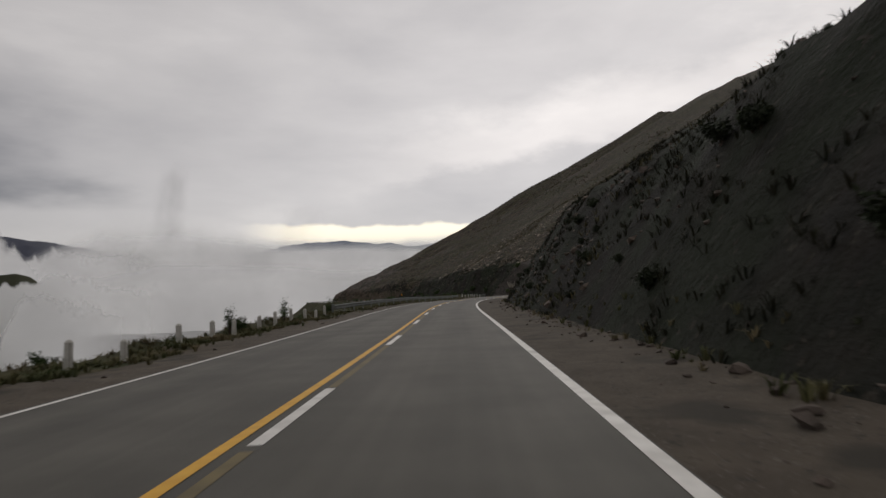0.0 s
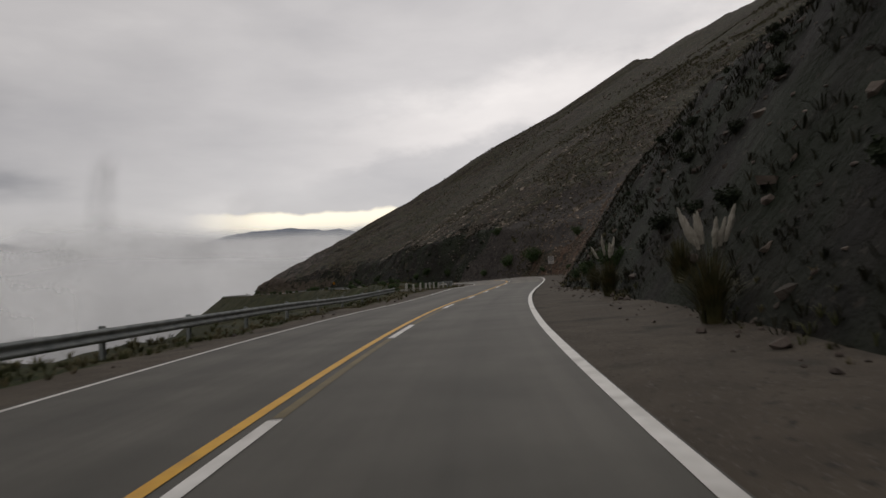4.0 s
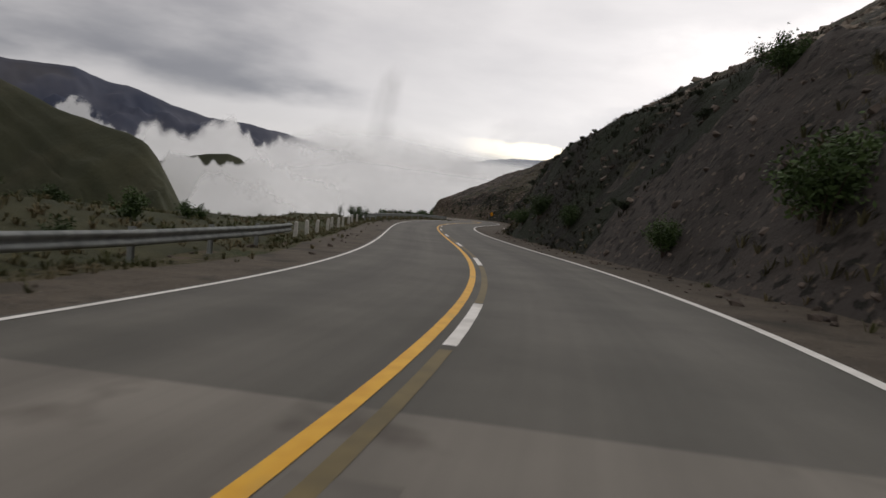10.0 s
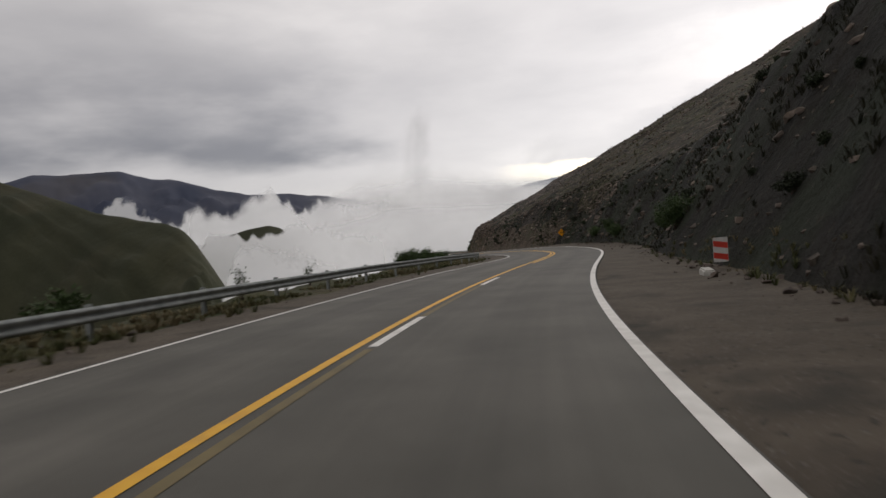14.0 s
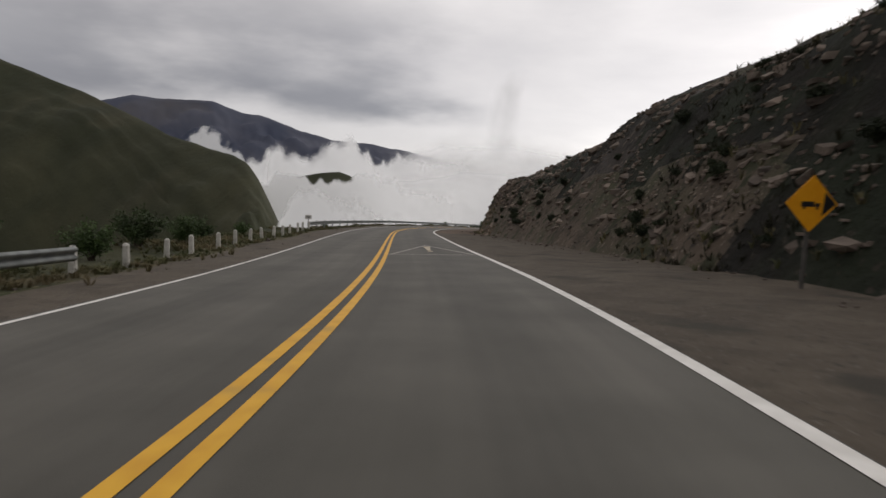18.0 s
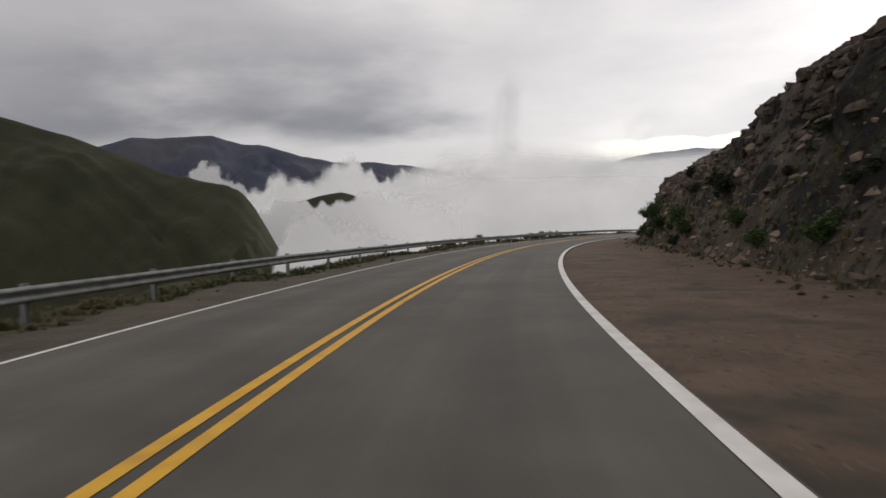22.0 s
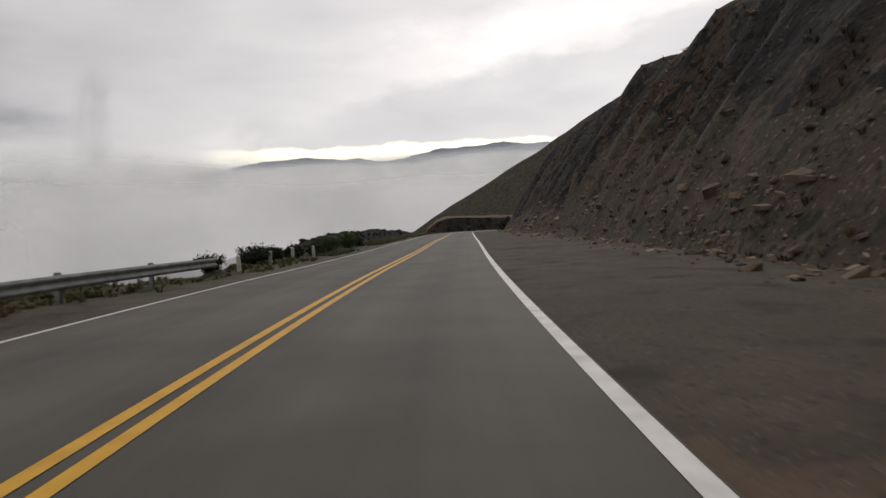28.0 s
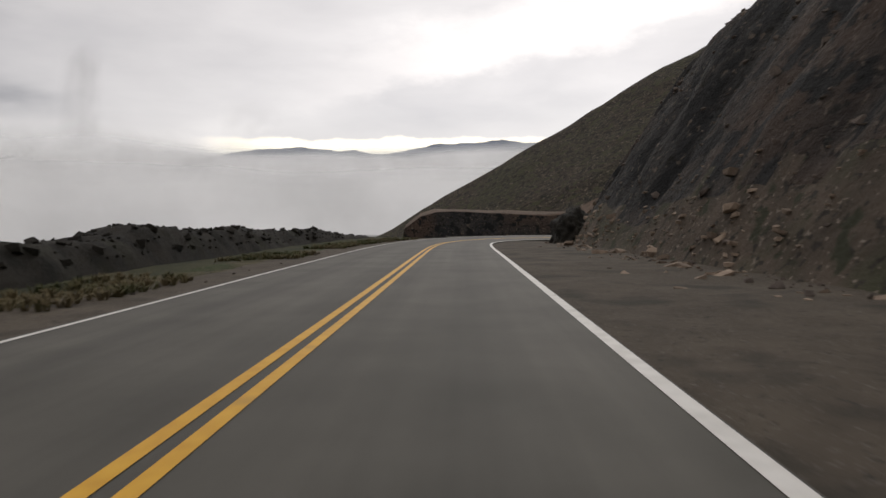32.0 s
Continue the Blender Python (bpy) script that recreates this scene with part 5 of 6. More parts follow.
def stony(s):
    return float(np.interp(s, [-60, 100, 125, 170, 205, 240, 290, 335, 350, 425, 450, 520, 600], [0.5, 0.5, 1.0, 1.0, 0.9, 0.9, 0.7, 0.8, 1.2, 1.2, 0.7, 0.7, 0.5]))


rs = random.Random(31)
spots = []
while len(spots) < 10000:
    s = rs.uniform(-20, 600)
    if rs.random() > stony(s) / 1.2:
        continue
    q = abs(rs.gauss(0, 1)) * 26 if rs.random() < 0.7 else rs.uniform(0, 150)
    p = on_ground(s, toe_at(s) + q)
    size = min(0.07 * (1.0 / max(rs.random(), 0.02)) ** 0.55, 0.26) * (1 + q / 80.0)
    k = rs.randrange(12)
    spots.append(((STONE_V[k], STONE_F[k]), p + Vector((0, 0, size * 0.1)), size, rand_rot(rs)))
scatter("hillside_stones", spots, ROCK, "loose brown stones strewn over the hillside")
spots = []
for _ in range(2600):
    s = rs.uniform(-20, 560)
    side = rs.random() < 0.75
    d = toe_at(s) - abs(rs.gauss(0, 0.7)) if side else -rs.uniform(4.4, 7.4)
    size = rs.uniform(0.02, 0.07) if rs.random() < 0.85 else rs.uniform(0.07, 0.16)
    k = rs.randrange(12)
    spots.append(((STONE_V[k], STONE_F[k]), on_ground(s, d) + Vector((0, 0, size * 0.2)), size, rand_rot(rs)))
scatter("shoulder_stones", spots, ROCK, "small stones along the gravel shoulder")
SPLIT = material("split_rock", (0.088, 0.070, 0.058), (0.180, 0.144, 0.116), scale=1.3, rough=0.92, bump=1.0, fine=7, dist=0.07, island=0.5, col_c=(0.040, 0.038, 0.026), c_scale=0.7)
BANKROCK = material("tan_bank_rock", (0.16, 0.118, 0.086), (0.29, 0.225, 0.17), scale=1.5, rough=0.92, bump=0.8, fine=9, dist=0.05, island=0.45)


def bedded(r, s, tilt=0.3):
    return (Matrix.Rotation(float(road_at(s)[3]), 3, "Z") @ Euler((r.gauss(-0.12, 0.22), r.gauss(-tilt, 0.25), r.gauss(0, 0.5))).to_matrix())


def block_field(name, count, s0, s1, reach, sizes, mat, label, tilt=0.3, sink=0.15):
    out = []
    for _ in range(count):
        s = rs.uniform(s0, s1)
        q = reach(s)
        p = on_ground(s, toe_at(s) + q)
        if noise.noise(p * 0.35) < -0.22:
            continue
        size = min(sizes[0] * (1.0 / max(rs.random(), 0.015)) ** 0.5, sizes[1])
        rot = bedded(rs, s, tilt)
        stretch = np.diag([rs.uniform(0.8, 1.5), rs.uniform(0.8, 1.7), rs.uniform(0.4, 0.95)])
        vs, fs = BLOCK_VF[rs.randrange(14)]
        out.append(((vs @ stretch, fs), p - Vector((0, 0, size * sink)), size, rot))
    return scatter(name, out, mat, label)


block_field("cliff_stones", 9000, 341, 427, lambda s: rs.uniform(0.28, 1.0) * (cut_q(s) + 3.0), (0.075, 0.25), SPLIT, "angular split blocks of the grey brown rock face")
block_field("cliff_stones", 4200, 341, 427, lambda s: rs.uniform(0.0, 1.0) ** 1.5 * (cut_q(s) + 2), (0.03, 0.17), BANKROCK, "small tan stones packed between the blocks of the rock face")
block_field("rim_stones", 2600, 286, 345, lambda s: rs.uniform(0.5, cut_q(s) + 2.0), (0.06, 0.24), SPLIT, "angular dark blocks in the cutting")
block_field("rim_stones", 900, 178, 290, lambda s: rs.uniform(0.2, cut_q(s) + 3.0), (0.05, 0.2), SPLIT, "dark broken stones in the brushy cutting")
block_field("bank_stones", 3600, 127, 160, lambda s: rs.uniform(0.0, 12.0), (0.045, 0.17), BANKROCK, "flat tan stones in the red brown bank", 0.1)
block_field("foot_stones", 1500, 432, 575, lambda s: rs.gauss(0.3, 1.0), (0.05, 0.24), BANKROCK, "tan rubble along the foot of the cutting", 0.0, 0.05)
block_field("slate_stones", 900, 430, 576, lambda s: rs.uniform(0.5, cut_q(s) + 6), (0.05, 0.26), SPLIT, "dark stones in the slate cutting")
block_field("bank_stones", 500, 20, 126, lambda s: rs.uniform(0.0, 7.0), (0.05, 0.18), SPLIT, "dark stones among the brush")
PALESTONE = material("pale_slope_stone", (0.20, 0.165, 0.13), (0.34, 0.29, 0.235), scale=1.5, rough=0.92, bump=0.8, fine=9, dist=0.05, island=0.4)
block_field("slope_stones", 9000, 95, 270, lambda s: cut_q(s) + 1 + rs.random() ** 1.5 * 80, (0.08, 0.42), PALESTONE, "pale tan stones strewn over the upper slope", 0.1, 0.2)
# larger blocks of the rock face, one by one
for i_ in range(240):
    s = rs.uniform(345, 426)
    q = rs.uniform(0.35, 1.0) * (cut_q(s) + 1.0) if i_ < 200 else cut_q(s) + rs.uniform(-0.4, 0.8)
    size = rs.uniform(0.10, 0.24) if i_ < 200 else rs.uniform(0.18, 0.36)
    o_ = new("block", BLOCKS[rs.randrange(14)])
    o_.parent = GROUND
    o_.matrix_local = Matrix.Translation(on_ground(s, toe_at(s) + q)) @ bedded(rs, s).to_4x4() @ Matrix.Diagonal((size * rs.uniform(0.9, 1.6), size, size * rs.uniform(0.6, 1.0), 1))
TAN = material("broken_boulder_rock", (0.10, 0.078, 0.064), (0.19, 0.15, 0.125), scale=1.8, rough=0.92, bump=0.8, fine=8, dist=0.06, vary=0.25, col_c=(0.07, 0.056, 0.046), c_scale=0.8)


def boulder_mesh(seed):
    me = rock_mesh(seed, 0.72)
    bm = bmesh.new()
    bm.from_mesh(me)
    bmesh.ops.bevel(bm, geom=list(bm.edges), offset=0.06, segments=1, affect="EDGES")
    me2 = bpy.data.meshes.new("boulder")
    bm.to_mesh(me2)
    bm.free()
    me2.materials.append(TAN)
    return me2


BOULDERS = [boulder_mesh(50 + i) for i in range(6)]
for i_ in range(6):
    me_ = BLOCKS[i_].copy()
    me_.materials.clear()
    me_.materials.append(TAN)
    BOULDERS.append(me_)


def boulder(s, d, size, label, group=""):
    o = new("boulder", BOULDERS[rs.randrange(12)])
    o.matrix_world = Matrix.Translation(on_ground(s, d) + Vector((0, 0, size * 0.25))) @ rand_rot(rs).to_4x4() @ Matrix.Diagonal(
        (size * rs.uniform(0.9, 1.4), size * rs.uniform(0.8, 1.1), size * rs.uniform(0.75, 1.0), 1))
    return tagged(o, label, "boulder", group=group)


for _ in range(150):
    s_ = rs.gauss(442.0, 4.2)
    q_ = rs.gauss(0.2, 0.6)
    boulder(s_, toe_at(s_) + q_, min(rs.uniform(0.05, 0.15) / max(rs.random(), 0.25) ** 0.5, 0.25), "pale brown boulder in the rockfall heap beside the shoulder", "rockfall heap")
for s_, q_, z_ in ((478, 0.4, 0.5), (481, 1.2, 0.8), (484, 2.0, 0.55), (486, 0.6, 0.4), (497, 1.0, 0.6), (505, 1.6, 0.9), (508, 0.3, 0.45), (511, 1.2, 0.6), (515, 0.5, 0.4),
                   (520, 1.0, 0.7), (526, 0.4, 0.4), (534, 0.8, 0.5), (541, 0.4, 0.4), (457, 0.6, 1.5), (458.5, 1.6, 1.1), (459.5, 1.4, 0.7), (330, 1.5, 0.5), (336, 0.8, 0.4), (118, 0.3, 0.35), (122, 0.5, 0.3)):
    boulder(s_, toe_at(s_) + q_, z_ * 0.38, "pale brown boulder fallen at the foot of the slope", "boulders at the foot of the slope")
boulder(423, 5.4, 0.24, "dark stone lying alone on the gravel shoulder").data = STONES[3]
boulder(318, 9.3, 0.2, "dark stone lying alone on the gravel shoulder").data = STONES[5]


# ---------------------------------------------------------------- dark outcrop and the rubble bank at the last bend
def lump(name, centre, size, seed, mat, label, category, n=5):
    bm = bmesh.new()
    bmesh.ops.create_icosphere(bm, subdivisions=n, radius=1.0)
    for v in bm.verts:
        d = 1 + 0.28 * noise.fractal(v.co * 1.6 + Vector((seed, 0, 0)), 1.0, 2.0, 5) + 0.10 * noise.noise(v.co * 7 + Vector((seed, 3, 0)))
        v.co = Vector((v.co.x * size[0] * d, v.co.y * size[1] * d, v.co.z * size[2] * d))
    for f in bm.faces:
        f.smooth = True
    me = bpy.data.meshes.new(name)
    bm.to_mesh(me)
    bm.free()
    me.materials.append(mat)
    o = new(name, me)
    o.matrix_world = centre
    return tagged(o, label, category)


DARKBANK = material("dark_rubble", (0.012, 0.0115, 0.009), (0.030, 0.026, 0.020), scale=1.3, rough=0.95, bump=0.9, fine=6, dist=0.12, col_c=(0.024, 0.024, 0.013), c_scale=0.5)
lump("rock_outcrop", frame_at(567.5, 8.6, 0.4), (1.5, 3.2, 1.8), 3.0, DARKBANK, "dark rock outcrop at the inside of the far bend", "outcrop")
def rubble_bank():
    ss, us = np.arange(503.0, 577.1, 0.5), np.linspace(0, 1, 20)
    S_, U_ = np.meshgrid(ss, us, indexing="ij")
    D_ = -(6.9 + 0.04 * (S_ - 503) + 4.6 * U_)
    hgt = np.interp(S_, [503, 507, 515, 545, 570, 577], [0.0, 1.0, 1.25, 1.3, 1.0, 0.2])
    lump_ = np.array([[noise.fractal(Vector((s / 5.0, u * 1.2, 2.0)), 1.0, 2.0, 4) for u in us] for s in ss])
    small = np.array([[noise.fractal(Vector((s / 0.9, u * 5.0, 7.0)), 1.0, 2.0, 3) for u in us] for s in ss])
    shape = np.clip(np.sin(np.pi * np.clip(U_ * 1.15, 0, 1)) * 1.35, 0, 1)
    up = -0.25 + hgt * shape * (1.05 + 0.35 * lump_) + 0.14 * shape * small
    v = P(S_.ravel(), D_.ravel() + 0.2 * small.ravel(), 0.0)
    v[:, 2] += up.ravel()
    me = mesh_from("rubble_bank", v, grid_faces(len(ss), len(us)), DARKBANK)
    me.flip_normals() if me.polygons[40].normal.z < 0 else None
    tagged(new("rubble_bank", me), "dark bank of earth and rubble along the valley edge", "rubble bank", kind="structure")
    out = []
    for _ in range(900):
        i, j = rs.randrange(len(ss)), rs.randrange(2, 13)
        size = min(0.05 / max(rs.random(), 0.02) ** 0.5, 0.2)
        out.append((BLOCK_VF[rs.randrange(14)], Vector(v[i * len(us) + j].tolist()), size, rand_rot(rs)))
    scatter("bank_stones", out, DARKBANK, "dark stones on the rubble bank")


rubble_bank()


# ---------------------------------------------------------------- plants
GRASS = material("dry_tussock", (0.050, 0.049, 0.023), (0.128, 0.110, 0.056), scale=2.0, rough=0.95, bump=0.0, col_c=(0.045, 0.045, 0.018), c_scale=0.3)
LEAF = material("bush_leaf", (0.026, 0.048, 0.012), (0.055, 0.088, 0.024), scale=4, rough=0.7, bump=0.0, vary=0.3)
DARKLEAF = material("dark_bush_leaf", (0.014, 0.022, 0.010), (0.030, 0.038, 0.016), scale=4, rough=0.75, bump=0.0, vary=0.3)
STEM = material("bush_stem", (0.045, 0.034, 0.024), (0.08, 0.06, 0.045), scale=8, rough=0.9, bump=0.0)
BLADE = material("pampas_blade", (0.040, 0.042, 0.014), (0.095, 0.080, 0.030), scale=3, rough=0.8, bump=0.0)
PLUME = material("pampas_plume", (0.30, 0.28, 0.23), (0.42, 0.39, 0.33), scale=8, rough=0.95, bump=0.3, fine=60, dist=0.02)


def tuft_shape(r, blades=15, wide=0.075):
    v, f = [], []
    for i in range(blades):
        a = r.uniform(0, 6.28)
        lean, ln = r.uniform(0.25, 1.0), r.uniform(0.6, 1.0)
        b0 = np.array([math.cos(a), math.sin(a), 0]) * r.uniform(0, 0.25)
        side = np.array([-math.sin(a), math.cos(a), 0]) * wide
        mid = b0 + np.array([math.cos(a) * lean * 0.4, math.sin(a) * lean * 0.4, ln * 0.65])
        tip = b0 + np.array([math.cos(a) * lean, math.sin(a) * lean, ln * (1.0 - 0.25 * lean)])
        k = len(v)
        v += [b0 - side, b0 + side, mid + side * 0.8, mid - side * 0.8, tip]
        f += [(k, k + 1, k + 2, k + 3), (k + 3, k + 2, k + 4)]
    return np.array(v), f


TUFTS = [tuft_shape(random.Random(900 + i), 10, 0.055) for i in range(8)]
THIN_TUFTS = [tuft_shape(random.Random(940 + i), 9, 0.05) for i in range(8)]
rt = random.Random(77)
spots = []
while len(spots) < 19000:
    s = rt.uniform(-20, 600) if rt.random() < 0.6 else rt.uniform(110, 260)
    if 345 < s < 430 and rt.random() < 0.5:
        continue
    q = rt.uniform(0, 1) ** 1.4 * 150 + 0.3
    d = toe_at(s) + q
    p = on_ground(s, d)
    if noise.noise(p * 0.045) < -0.05 + (0.45 if q < 9 else 0.0):
        continue
    size = rt.uniform(0.22, 0.5) * (1 + q / 110.0)
    spots.append((THIN_TUFTS[rt.randrange(8)], p - Vector((0, 0, 0.04)), size, Matrix.Rotation(rt.uniform(0, 6.28), 3, "Z")))
scatter("hillside_tussock_grass", spots, GRASS, "dry olive tussock grass over the hillside")
DARKGRASS = material("dark_brush_grass", (0.012, 0.014, 0.007), (0.030, 0.028, 0.014), scale=2.0, rough=0.95, bump=0.0, col_c=(0.030, 0.025, 0.014), c_scale=0.4)
GREENGRASS = material("green_verge_grass", (0.046, 0.058, 0.019), (0.100, 0.098, 0.042), scale=2.0, rough=0.95, bump=0.0, col_c=(0.14, 0.112, 0.060), c_scale=0.5, c_at=(0.45, 0.60))
spots = []
while len(spots) < 17000:
    s = rt.uniform(-10, 131) if rt.random() < 0.66 else (rt.uniform(178, 312) if rt.random() < 0.93 else rt.uniform(430, 500))
    q = rt.uniform(-0.2, cut_q(s) + 4) if s > 131 else rt.uniform(-0.2, float(np.interp(s, [0, 70, 92, 118, 131], [32, 26, 18, 14, 5])))
    p = on_ground(s, toe_at(s) + q)
    if noise.noise(p * 0.2) < -0.1:
        continue
    spots.append((THIN_TUFTS[rt.randrange(8)], p - Vector((0, 0, 0.06)), rt.uniform(0.15, 0.42) + 0.004 * q, Matrix.Rotation(rt.uniform(0, 6.28), 3, "Z")))
scatter("dark_brush_grass", spots, DARKGRASS, "dark scrubby grass over the cutting")
spots = []
for _ in range(14000):
    s = rt.uniform(-20, 576) if rt.random() < 0.85 else rt.uniform(490, 576)
    d = -(max(5.9, ledge_at(s) - 2.6) + abs(rt.gauss(0, 1.6))) if rt.random() < 0.82 else toe_at(s) - rt.uniform(-0.6, 0.5)
    if ledge_at(s) > 9 and rt.random() < 0.6:
        d = -rt.uniform(6.6, ledge_at(s) + 3)
    if s > 482 or rt.random() < 0.12:
        d = -rt.uniform(4.9, 7.6)
    p = on_ground(s, d)
    if noise.noise(p * 0.12) < -0.15:
        continue
    spots.append((TUFTS[rt.randrange(8)], p - Vector((0, 0, 0.03)), rt.uniform(0.10, 0.34), Matrix.Rotation(rt.uniform(0, 6.28), 3, "Z")))
for lo_, hi_, n_, a_, b_ in ((268, 345, 3200, 6.0, 9.5), (-8, 46, 1500, 5.4, 8.0), (112, 205, 3000, 6.2, 14.0), (205, 268, 1200, 5.6, 8.0), (345, 480, 2000, 6.3, 8.0)):
    for _ in range(n_):
        s = rt.uniform(lo_, hi_)
        p = on_ground(s, -(a_ + (b_ - a_) * rt.random() ** 0.8))
        if noise.noise(p * 0.25) > -0.2:
            spots.append((TUFTS[rt.randrange(8)], p - Vector((0, 0, 0.03)), rt.uniform(0.10, 0.30), Matrix.Rotation(rt.uniform(0, 6.28), 3, "Z")))
for _ in range(12000):
    s = rt.uniform(-15, 482)
    p = on_ground(s, -(5.75 + abs(rt.gauss(0, 0.9))))
    if noise.noise(p * 0.3) > -0.3:
        spots.append((THIN_TUFTS[rt.randrange(8)], p - Vector((0, 0, 0.02)), rt.uniform(0.07, 0.22), Matrix.Rotation(rt.uniform(0, 6.28), 3, "Z")))
for _ in range(1500):
    s = rt.uniform(345, 430)
    spots.append((TUFTS[rt.randrange(8)], on_ground(s, toe_at(s) + rt.uniform(-0.4, 1.0) + abs(rt.gauss(0, 1.2))) - Vector((0, 0, 0.03)), rt.uniform(0.12, 0.34), Matrix.Rotation(rt.uniform(0, 6.28), 3, "Z")))
scatter("verge_grass", spots, GREENGRASS, "straggling green and dry grass along the verges")


def bush(seed, leaves, mat, spread=1.0, tall=1.0, leaf=0.06):
    """Stems and a ragged crown of small leaves, about 1 m high; returns two meshes."""
    r = random.Random(seed)
    sv, sf, lv, lf = [], [], [], []
    tips = []
    for i in range(11):
        a, out = r.uniform(0, 6.28), r.uniform(0.1, 0.62) * spread
        top = np.array([math.cos(a) * out, math.sin(a) * out, r.uniform(0.45, 1.0) * tall])
        prev = np.array([math.cos(a) * 0.05, math.sin(a) * 0.05, -0.1])
        for j in range(1, 5):
            t = j / 4
            p = np.array([top[0] * t ** 1.3, top[1] * t ** 1.3, top[2] * t]) + np.array([r.gauss(0, 0.03), r.gauss(0, 0.03), 0])
            w = 0.018 * (1.15 - t)
            k = len(sv)
            for c, ww in ((prev, w * 1.2), (p, w)):
                sv += [c + np.array([ww, 0, 0]), c + np.array([-ww * 0.5, ww * 0.87, 0]), c + np.array([-ww * 0.5, -ww * 0.87, 0])]
            sf += [(k, k + 1, k + 4, k + 3), (k + 1, k + 2, k + 5, k + 4), (k + 2, k, k + 3, k + 5)]
            if j > 1:
                tips.append(p)
            prev = p
    for i in range(leaves):
        c = tips[r.randrange(len(tips))] + np.array([r.gauss(0, 0.11), r.gauss(0, 0.11), r.gauss(0.02, 0.09)])
        u = Vector((r.gauss(0, 1), r.gauss(0, 1), r.gauss(0, 0.7))).normalized()
        w = u.cross(Vector((r.gauss(0, 1), r.gauss(0, 1), r.gauss(0, 1)))).normalized()
        ln = leaf * r.uniform(0.7, 1.5)
        u, w = np.array(u) * ln, np.array(w) * ln * 0.42
        k = len(lv)
        lv += [c - u, c + w, c + u, c - w]
        lf.append((k, k + 1, k + 2, k + 3))
    return mesh_from("stems", sv, sf, STEM), mesh_from("foliage", lv, lf, mat, smooth=False)


BUSHES = [bush(300 + i, 950, LEAF, 0.9 + 0.15 * (i % 3), 0.8 + 0.1 * (i % 2), 0.065) for i in range(4)]
DARKBUSHES = [bush(340 + i, 1100, DARKLEAF, 1.0 + 0.2 * (i % 2), 0.7, 0.075) for i in range(3)]
FULL = [bush(420 + i, 3200, LEAF, 1.1, 0.85, 0.034) for i in range(3)]
TALL = [bush(380 + i, 260, LEAF, 0.45, 1.5, 0.05) for i in range(3)]


def plant(name, kinds, s, d, size, label, group):
    root = new(name)
    root.matrix_world = Matrix.Translation(on_ground(s, d)) @ Matrix.Rotation(rt.uniform(0, 6.28), 4, "Z") @ Matrix.Scale(size, 4)
    st, fo = (FULL if size >= 1.2 else kinds)[rt.randrange(3)]
    for nm, me in (("stems", st), ("foliage", fo)):
        o = new(nm, me)
        o.parent = root
    return tagged(root, label, "bush", group=group)


for s_, d_, z_ in ((6, -7.6, 0.6), (14, -7.4, 0.4), (20, -7.0, 0.35), (24.5, -6.9, 0.8), (26, -7.1, 0.7), (31.5, -6.7, 0.75), (32.5, -6.9, 0.8), (35, -6.8, 0.3), (42.5, -6.6, 0.8), (43.5, -6.9, 0.7)):
    plant("weed_bush", TALL if z_ > 0.72 else BUSHES, s_, d_, z_, "straggly green weeds beside the marker posts", "weeds by the first posts")
for s_ in np.arange(140, 180, 2.0):
    d_ = -rt.uniform(7.2, min(15, ledge_at(s_) + 1.5))
    plant("green_bush", BUSHES, s_, d_, rt.uniform(0.5, 0.8) if s_ < 156 else rt.uniform(0.55, 1.0), "leafy green bush behind the guardrail", "bushes inside the bend")
for s_, d_, z_ in ((203.5, -6.8, 1.25), (203, -8.2, 0.9), (214, -8.0, 0.9), (217, -8.0, 0.9), (225, -8.0, 1.0), (232, -7.8, 0.8), (238, -8.4, 0.8), (252, -9, 1.2), (256, -9.5, 1.3),
                   (260, -10, 1.2), (264, -10, 1.4), (268, -9.5, 1.2), (272, -10, 1.0), (290, -9, 1.0), (296, -9, 1.1), (300, -8.6, 1.2)):
    plant("green_bush", TALL if z_ < 0.95 else BUSHES, s_, d_, z_, "leafy green bush beyond the guardrail", "bushes beyond the long rail")
for s_, d_, z_ in ((306, -8.5, 1.2), (310, -8.8, 1.4), (314, -8.4, 1.2), (318, -9, 1.1), (324, -8.5, 0.8), (352, -8.0, 0.6), (380, -8.0, 0.7), (410, -7.8, 0.8), (418, -7.6, 1.0), (424, -7.8, 0.8), (432.4, -7.4, 0.7), (434.6, -7.4, 0.9), (436.0, -7.5, 0.95), (437.4, -7.4, 0.9), (439.2, -7.4, 1.0), (441.0, -7.3, 0.8), (446, -7.9, 0.9), (452, -7.9, 0.9)):
    plant("green_bush", BUSHES, s_, d_, z_, "low green bush beyond the roadside", "bushes by the outer bend")
for s_, d_, z_ in ((487, -7.0, 0.8), (491, -7.2, 0.9), (495, -7.4, 1.1), (499, -7.0, 1.0), (501, -6.6, 1.25), (507, -6.3, 1.35), (511, -8.0, 0.9), (517, -8.0, 0.9), (503, -7.8, 1.1)):
    plant("dark_bush", DARKBUSHES, s_, d_, z_, "dark rounded bush on the valley edge", "bushes after the last rail")
for s_ in np.arange(484, 516, 1.7):
    plant("dark_bush", DARKBUSHES, s_, -rt.uniform(6.9, 8.6), rt.uniform(0.6, 1.0), "dark rounded bush on the valley edge", "bushes after the last rail")
for s_ in np.arange(119, 143, 1.4):
    plant("green_bush", BUSHES, s_, -rt.uniform(7.8, 13.0), rt.uniform(0.4, 0.8), "leafy green bush on the mound inside the bend", "bushes inside the bend")
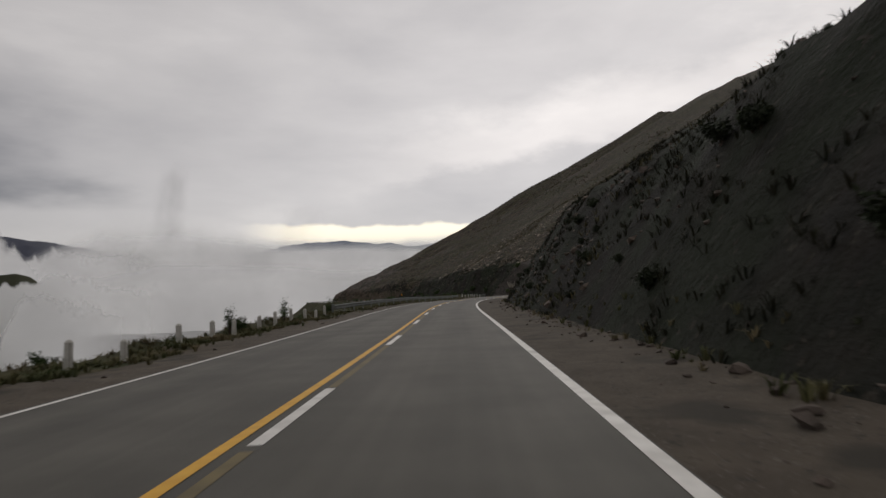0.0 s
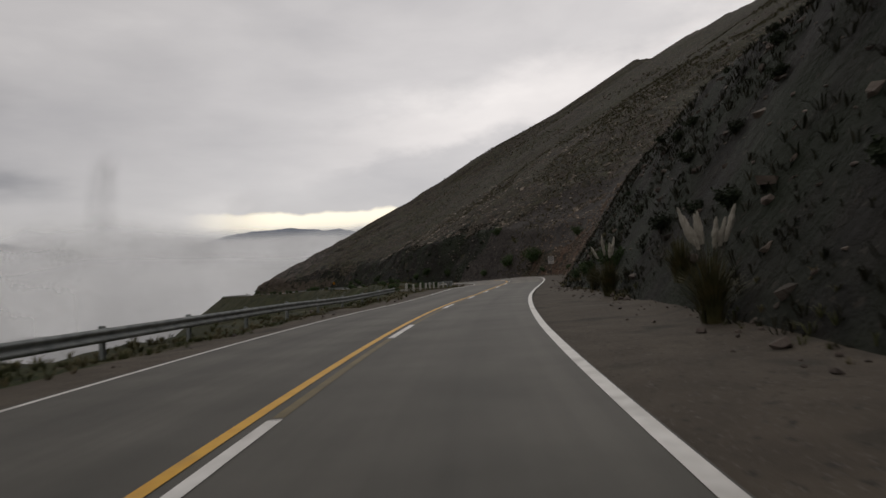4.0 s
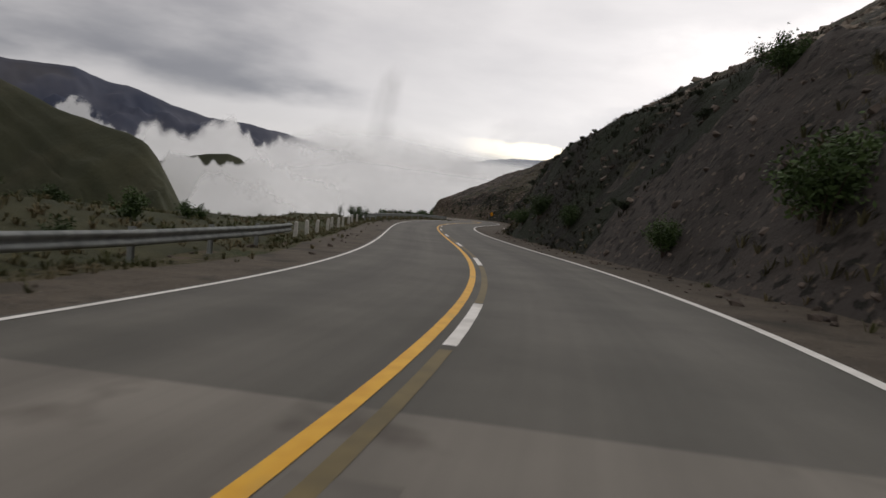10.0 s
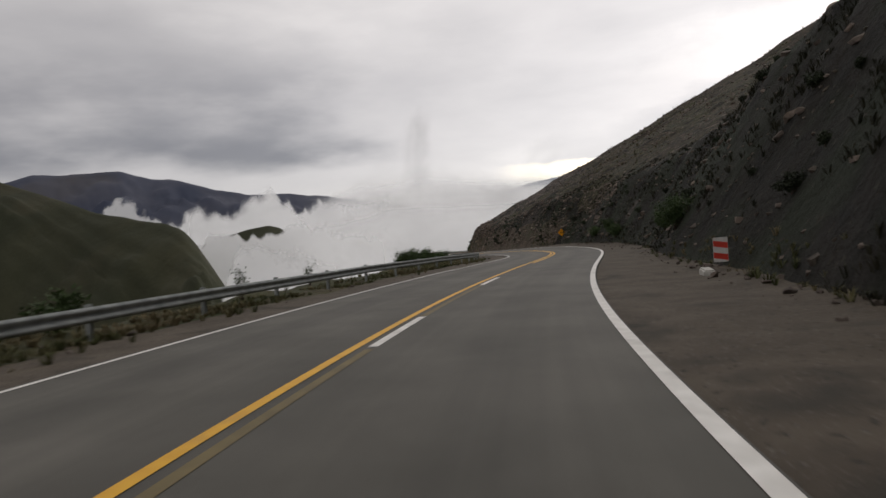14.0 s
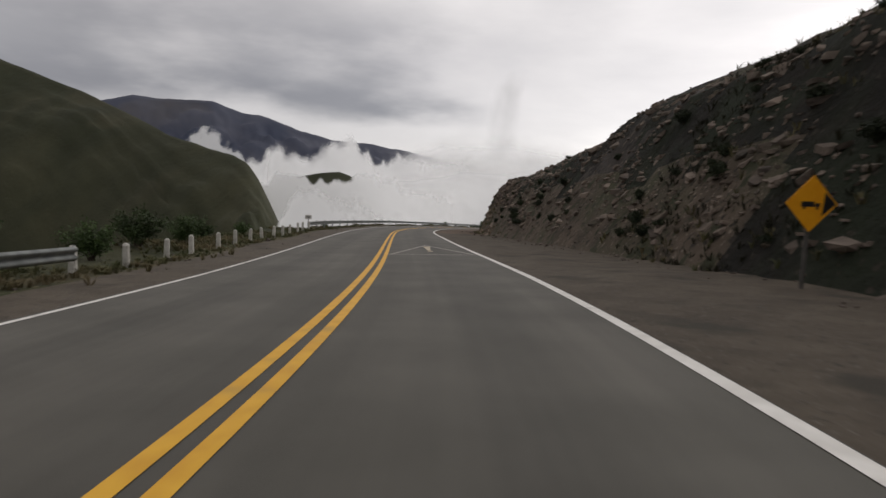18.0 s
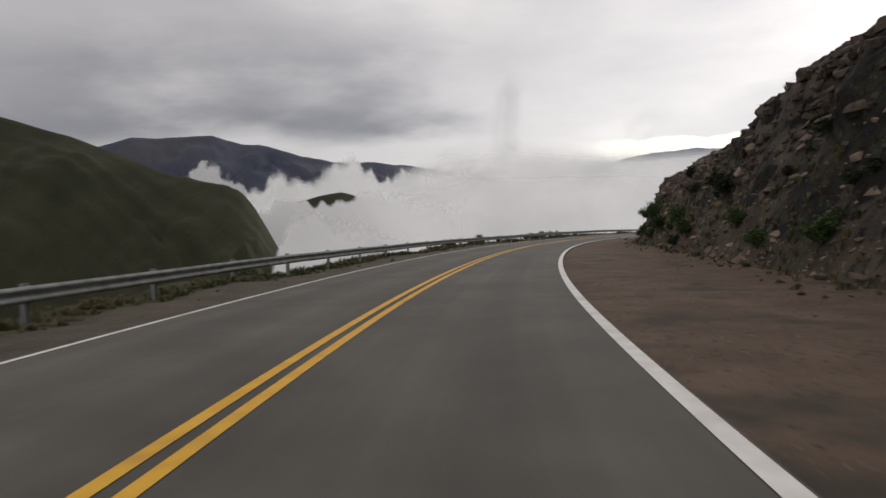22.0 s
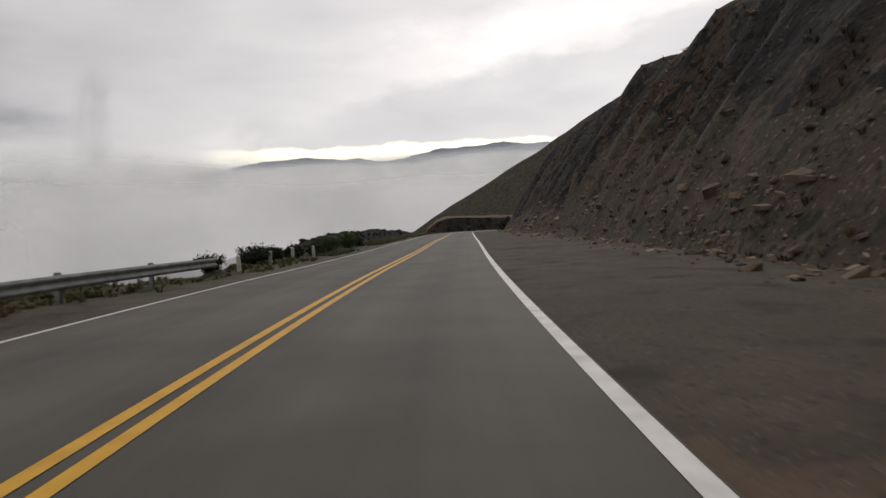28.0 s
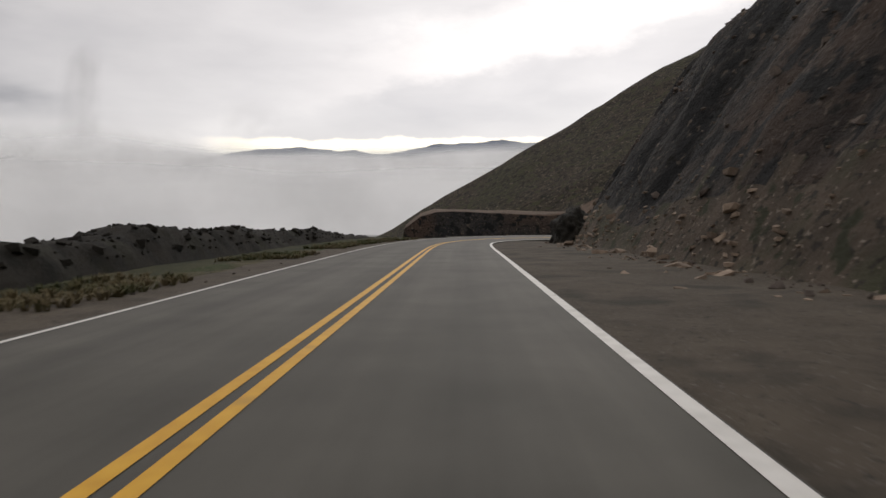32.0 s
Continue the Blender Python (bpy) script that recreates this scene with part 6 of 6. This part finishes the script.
# green bushes at the foot of the hill
for s_, q_, z_ in ((164, 1.0, 2.0), (157, 1.2, 2.4), (171, 0.4, 1.2), (174, 5.0, 1.6), (148, 3.5, 1.3), (152, 0.3, 0.8), (140, 0.4, 0.7), (186, 0.8, 1.4), (196, 1.0, 1.8), (201, 0.6, 1.4),
                   (246, 0.8, 1.6), (252, 0.7, 1.2), (275, 0.3, 1.4), (279, 0.8, 1.3), (283, 0.4, 1.2), (388, 0.3, 0.9), (392, 0.5, 1.2), (396, 0.4, 1.0), (402, 0.6, 1.3), (408, 0.8, 0.8), (373, 0.3, 0.8), (380, 0.5, 0.7), (377, 0.2, 0.6), (386, 1.3, 0.7), (390, 0.1, 0.6), (394, 1.6, 0.8), (399, 0.2, 0.7), (405, 0.3, 0.6), (411, 0.2, 0.7), (414, 1.2, 0.6), (418, 0.3, 0.6), (370, 1.0, 0.5),
                   (384, 1.0, 0.9), (366, 0.3, 0.7), (443, 1.6, 0.6), (447, 2.0, 0.6), (437, 0.9, 0.6), (105, 0.5, 1.0), (112, 0.4, 0.8), (96, 0.6, 1.2)):
    plant("green_bush", BUSHES if rt.random() < 0.6 else DARKBUSHES, s_, toe_at(s_) + q_, z_, "green bush rooted at the foot of the slope", "bushes at the foot of the slope")
for i_ in range(250):
    s_ = rt.uniform(-5, 116) if i_ < 90 else (rt.uniform(178, 345) if i_ < 205 else rt.uniform(340, 450))
    s_ = rt.uniform(200, 212) if i_ in range(120, 132) else s_
    q_ = rt.uniform(0.4, max(cut_q(s_) - 0.6, 0.8)) if i_ % 4 and i_ not in range(120, 132) else cut_q(s_) + rt.uniform(-0.5, 1.0)
    plant("slope_shrub", DARKBUSHES, s_, toe_at(s_) + q_, 0.35 if i_ % 4 == 0 or i_ in range(120, 132) else rt.uniform(0.3, 0.7) if i_ < 205 else rt.uniform(0.25, 0.5), "dark low shrub clinging to the hillside", "shrubs on the hillside")


def pampas(s, d, size, plumes, label):
    r = random.Random(int(s * 10))
    v, f = [], []
    for i in range(420):
        a, lean, ln = r.uniform(0, 6.28), r.uniform(0.1, 1.0) ** 1.2, r.uniform(0.9, 1.7)
        base = np.array([math.cos(a), math.sin(a), 0]) * r.uniform(0, 0.22)
        out, side = np.array([math.cos(a), math.sin(a), 0]), np.array([-math.sin(a), math.cos(a), 0]) * 0.012
        k = len(v)
        pts = [base + out * lean * 0.9 * t ** 1.6 + np.array([0, 0, ln * (t - 0.45 * lean * t ** 2.4)]) for t in (0, 0.35, 0.7, 1.0)]
        for j, p in enumerate(pts):
            w = side * (1.2 - 0.3 * j)
            v += [p - w, p + w]
        f += [(k + 2 * j, k + 2 * j + 1, k + 2 * j + 3, k + 2 * j + 2) for j in range(3)]
    root = new("pampas_grass")
    root.matrix_world = Matrix.Translation(on_ground(s, d)) @ Matrix.Scale(size, 4)
    tagged(root, label, "pampas grass", group="pampas grass clumps")
    part("blades", mesh_from("blades", v, f, BLADE, smooth=False), None, root)
    for i in range(plumes):
        a, lean = r.uniform(0, 6.28), r.uniform(0.1, 0.5)
        foot = Vector((math.cos(a) * lean * 0.5, math.sin(a) * lean * 0.5, 1.2))
        tip = Vector((math.cos(a) * lean * 1.3, math.sin(a) * lean * 1.3, r.uniform(1.9, 2.4)))
        bm = bmesh.new()
        ln = (tip - foot).length
        for j in range(9):
            t = j / 8
            rad = 0.055 * math.sin(math.pi * min(1, 0.12 + t * 0.86)) ** 0.7 + 0.006
            c = foot + (tip - foot) * (0.35 + 0.65 * t)
            for n in range(7):
                b = 6.283 * n / 7
                q = rad * r.uniform(0.75, 1.2)
                bm.verts.new((c.x + math.cos(b) * q, c.y + math.sin(b) * q, c.z))
        bm.verts.ensure_lookup_table()
        for j in range(8):
            for n in range(7):
                bm.faces.new([bm.verts[j * 7 + n], bm.verts[j * 7 + (n + 1) % 7], bm.verts[j * 7 + 7 + (n + 1) % 7], bm.verts[j * 7 + 7 + n]])
        pl_ = part("plume", bm, PLUME, root, "pale feathery plume")
        bm = bmesh.new()
        bmesh.ops.create_cone(bm, cap_ends=True, segments=5, radius1=0.009, radius2=0.005, depth=ln * 1.2,
                              matrix=Matrix.Translation((foot + tip) / 2 - (tip - foot) * 0.25) @ (tip - foot).to_track_quat("Z", "Y").to_matrix().to_4x4())
        part("stalk", bm, STEM, pl_)
    return root


pampas(78.5, 6.3, 0.92, 9, "tall pampas grass clump with pale plumes beside the shoulder")
pampas(91.0, 6.4, 0.95, 6, "tall pampas grass clump with a few plumes beside the shoulder")
pampas(83.0, 7.0, 0.8, 0, "low pampas grass clump without plumes")
pampas(98.0, 6.6, 0.8, 0, "low pampas grass clump without plumes")


# ---------------------------------------------------------------- low kerb behind the posts before the bend
def low_kerb():
    ss = np.arange(112.0, 137.1, 1.0)
    dd = -np.interp(ss, [112, 130, 137], [7.6, 7.7, 7.2])
    prof = [(-0.12, -0.3), (-0.12, 0.09), (-0.09, 0.13), (0.09, 0.13), (0.12, 0.09), (0.12, -0.3)]
    v = np.stack([P(ss, dd + x, z - 0.05) for x, z in prof], 1)
    n = len(prof)
    f = grid_faces(len(ss), n) + [list(range(n)), [(len(ss) - 1) * n + i for i in range(n)]]
    me = mesh_from("kerb", v.reshape(-1, 3), f, CONCRETE, smooth=False)
    bm = bmesh.new()
    bm.from_mesh(me)
    bmesh.ops.recalc_face_normals(bm, faces=bm.faces)
    bm.to_mesh(me)
    bm.free()
    return tagged(new("kerb", me), "low whitewashed concrete kerb behind the marker posts", "kerb", kind="structure")


low_kerb()
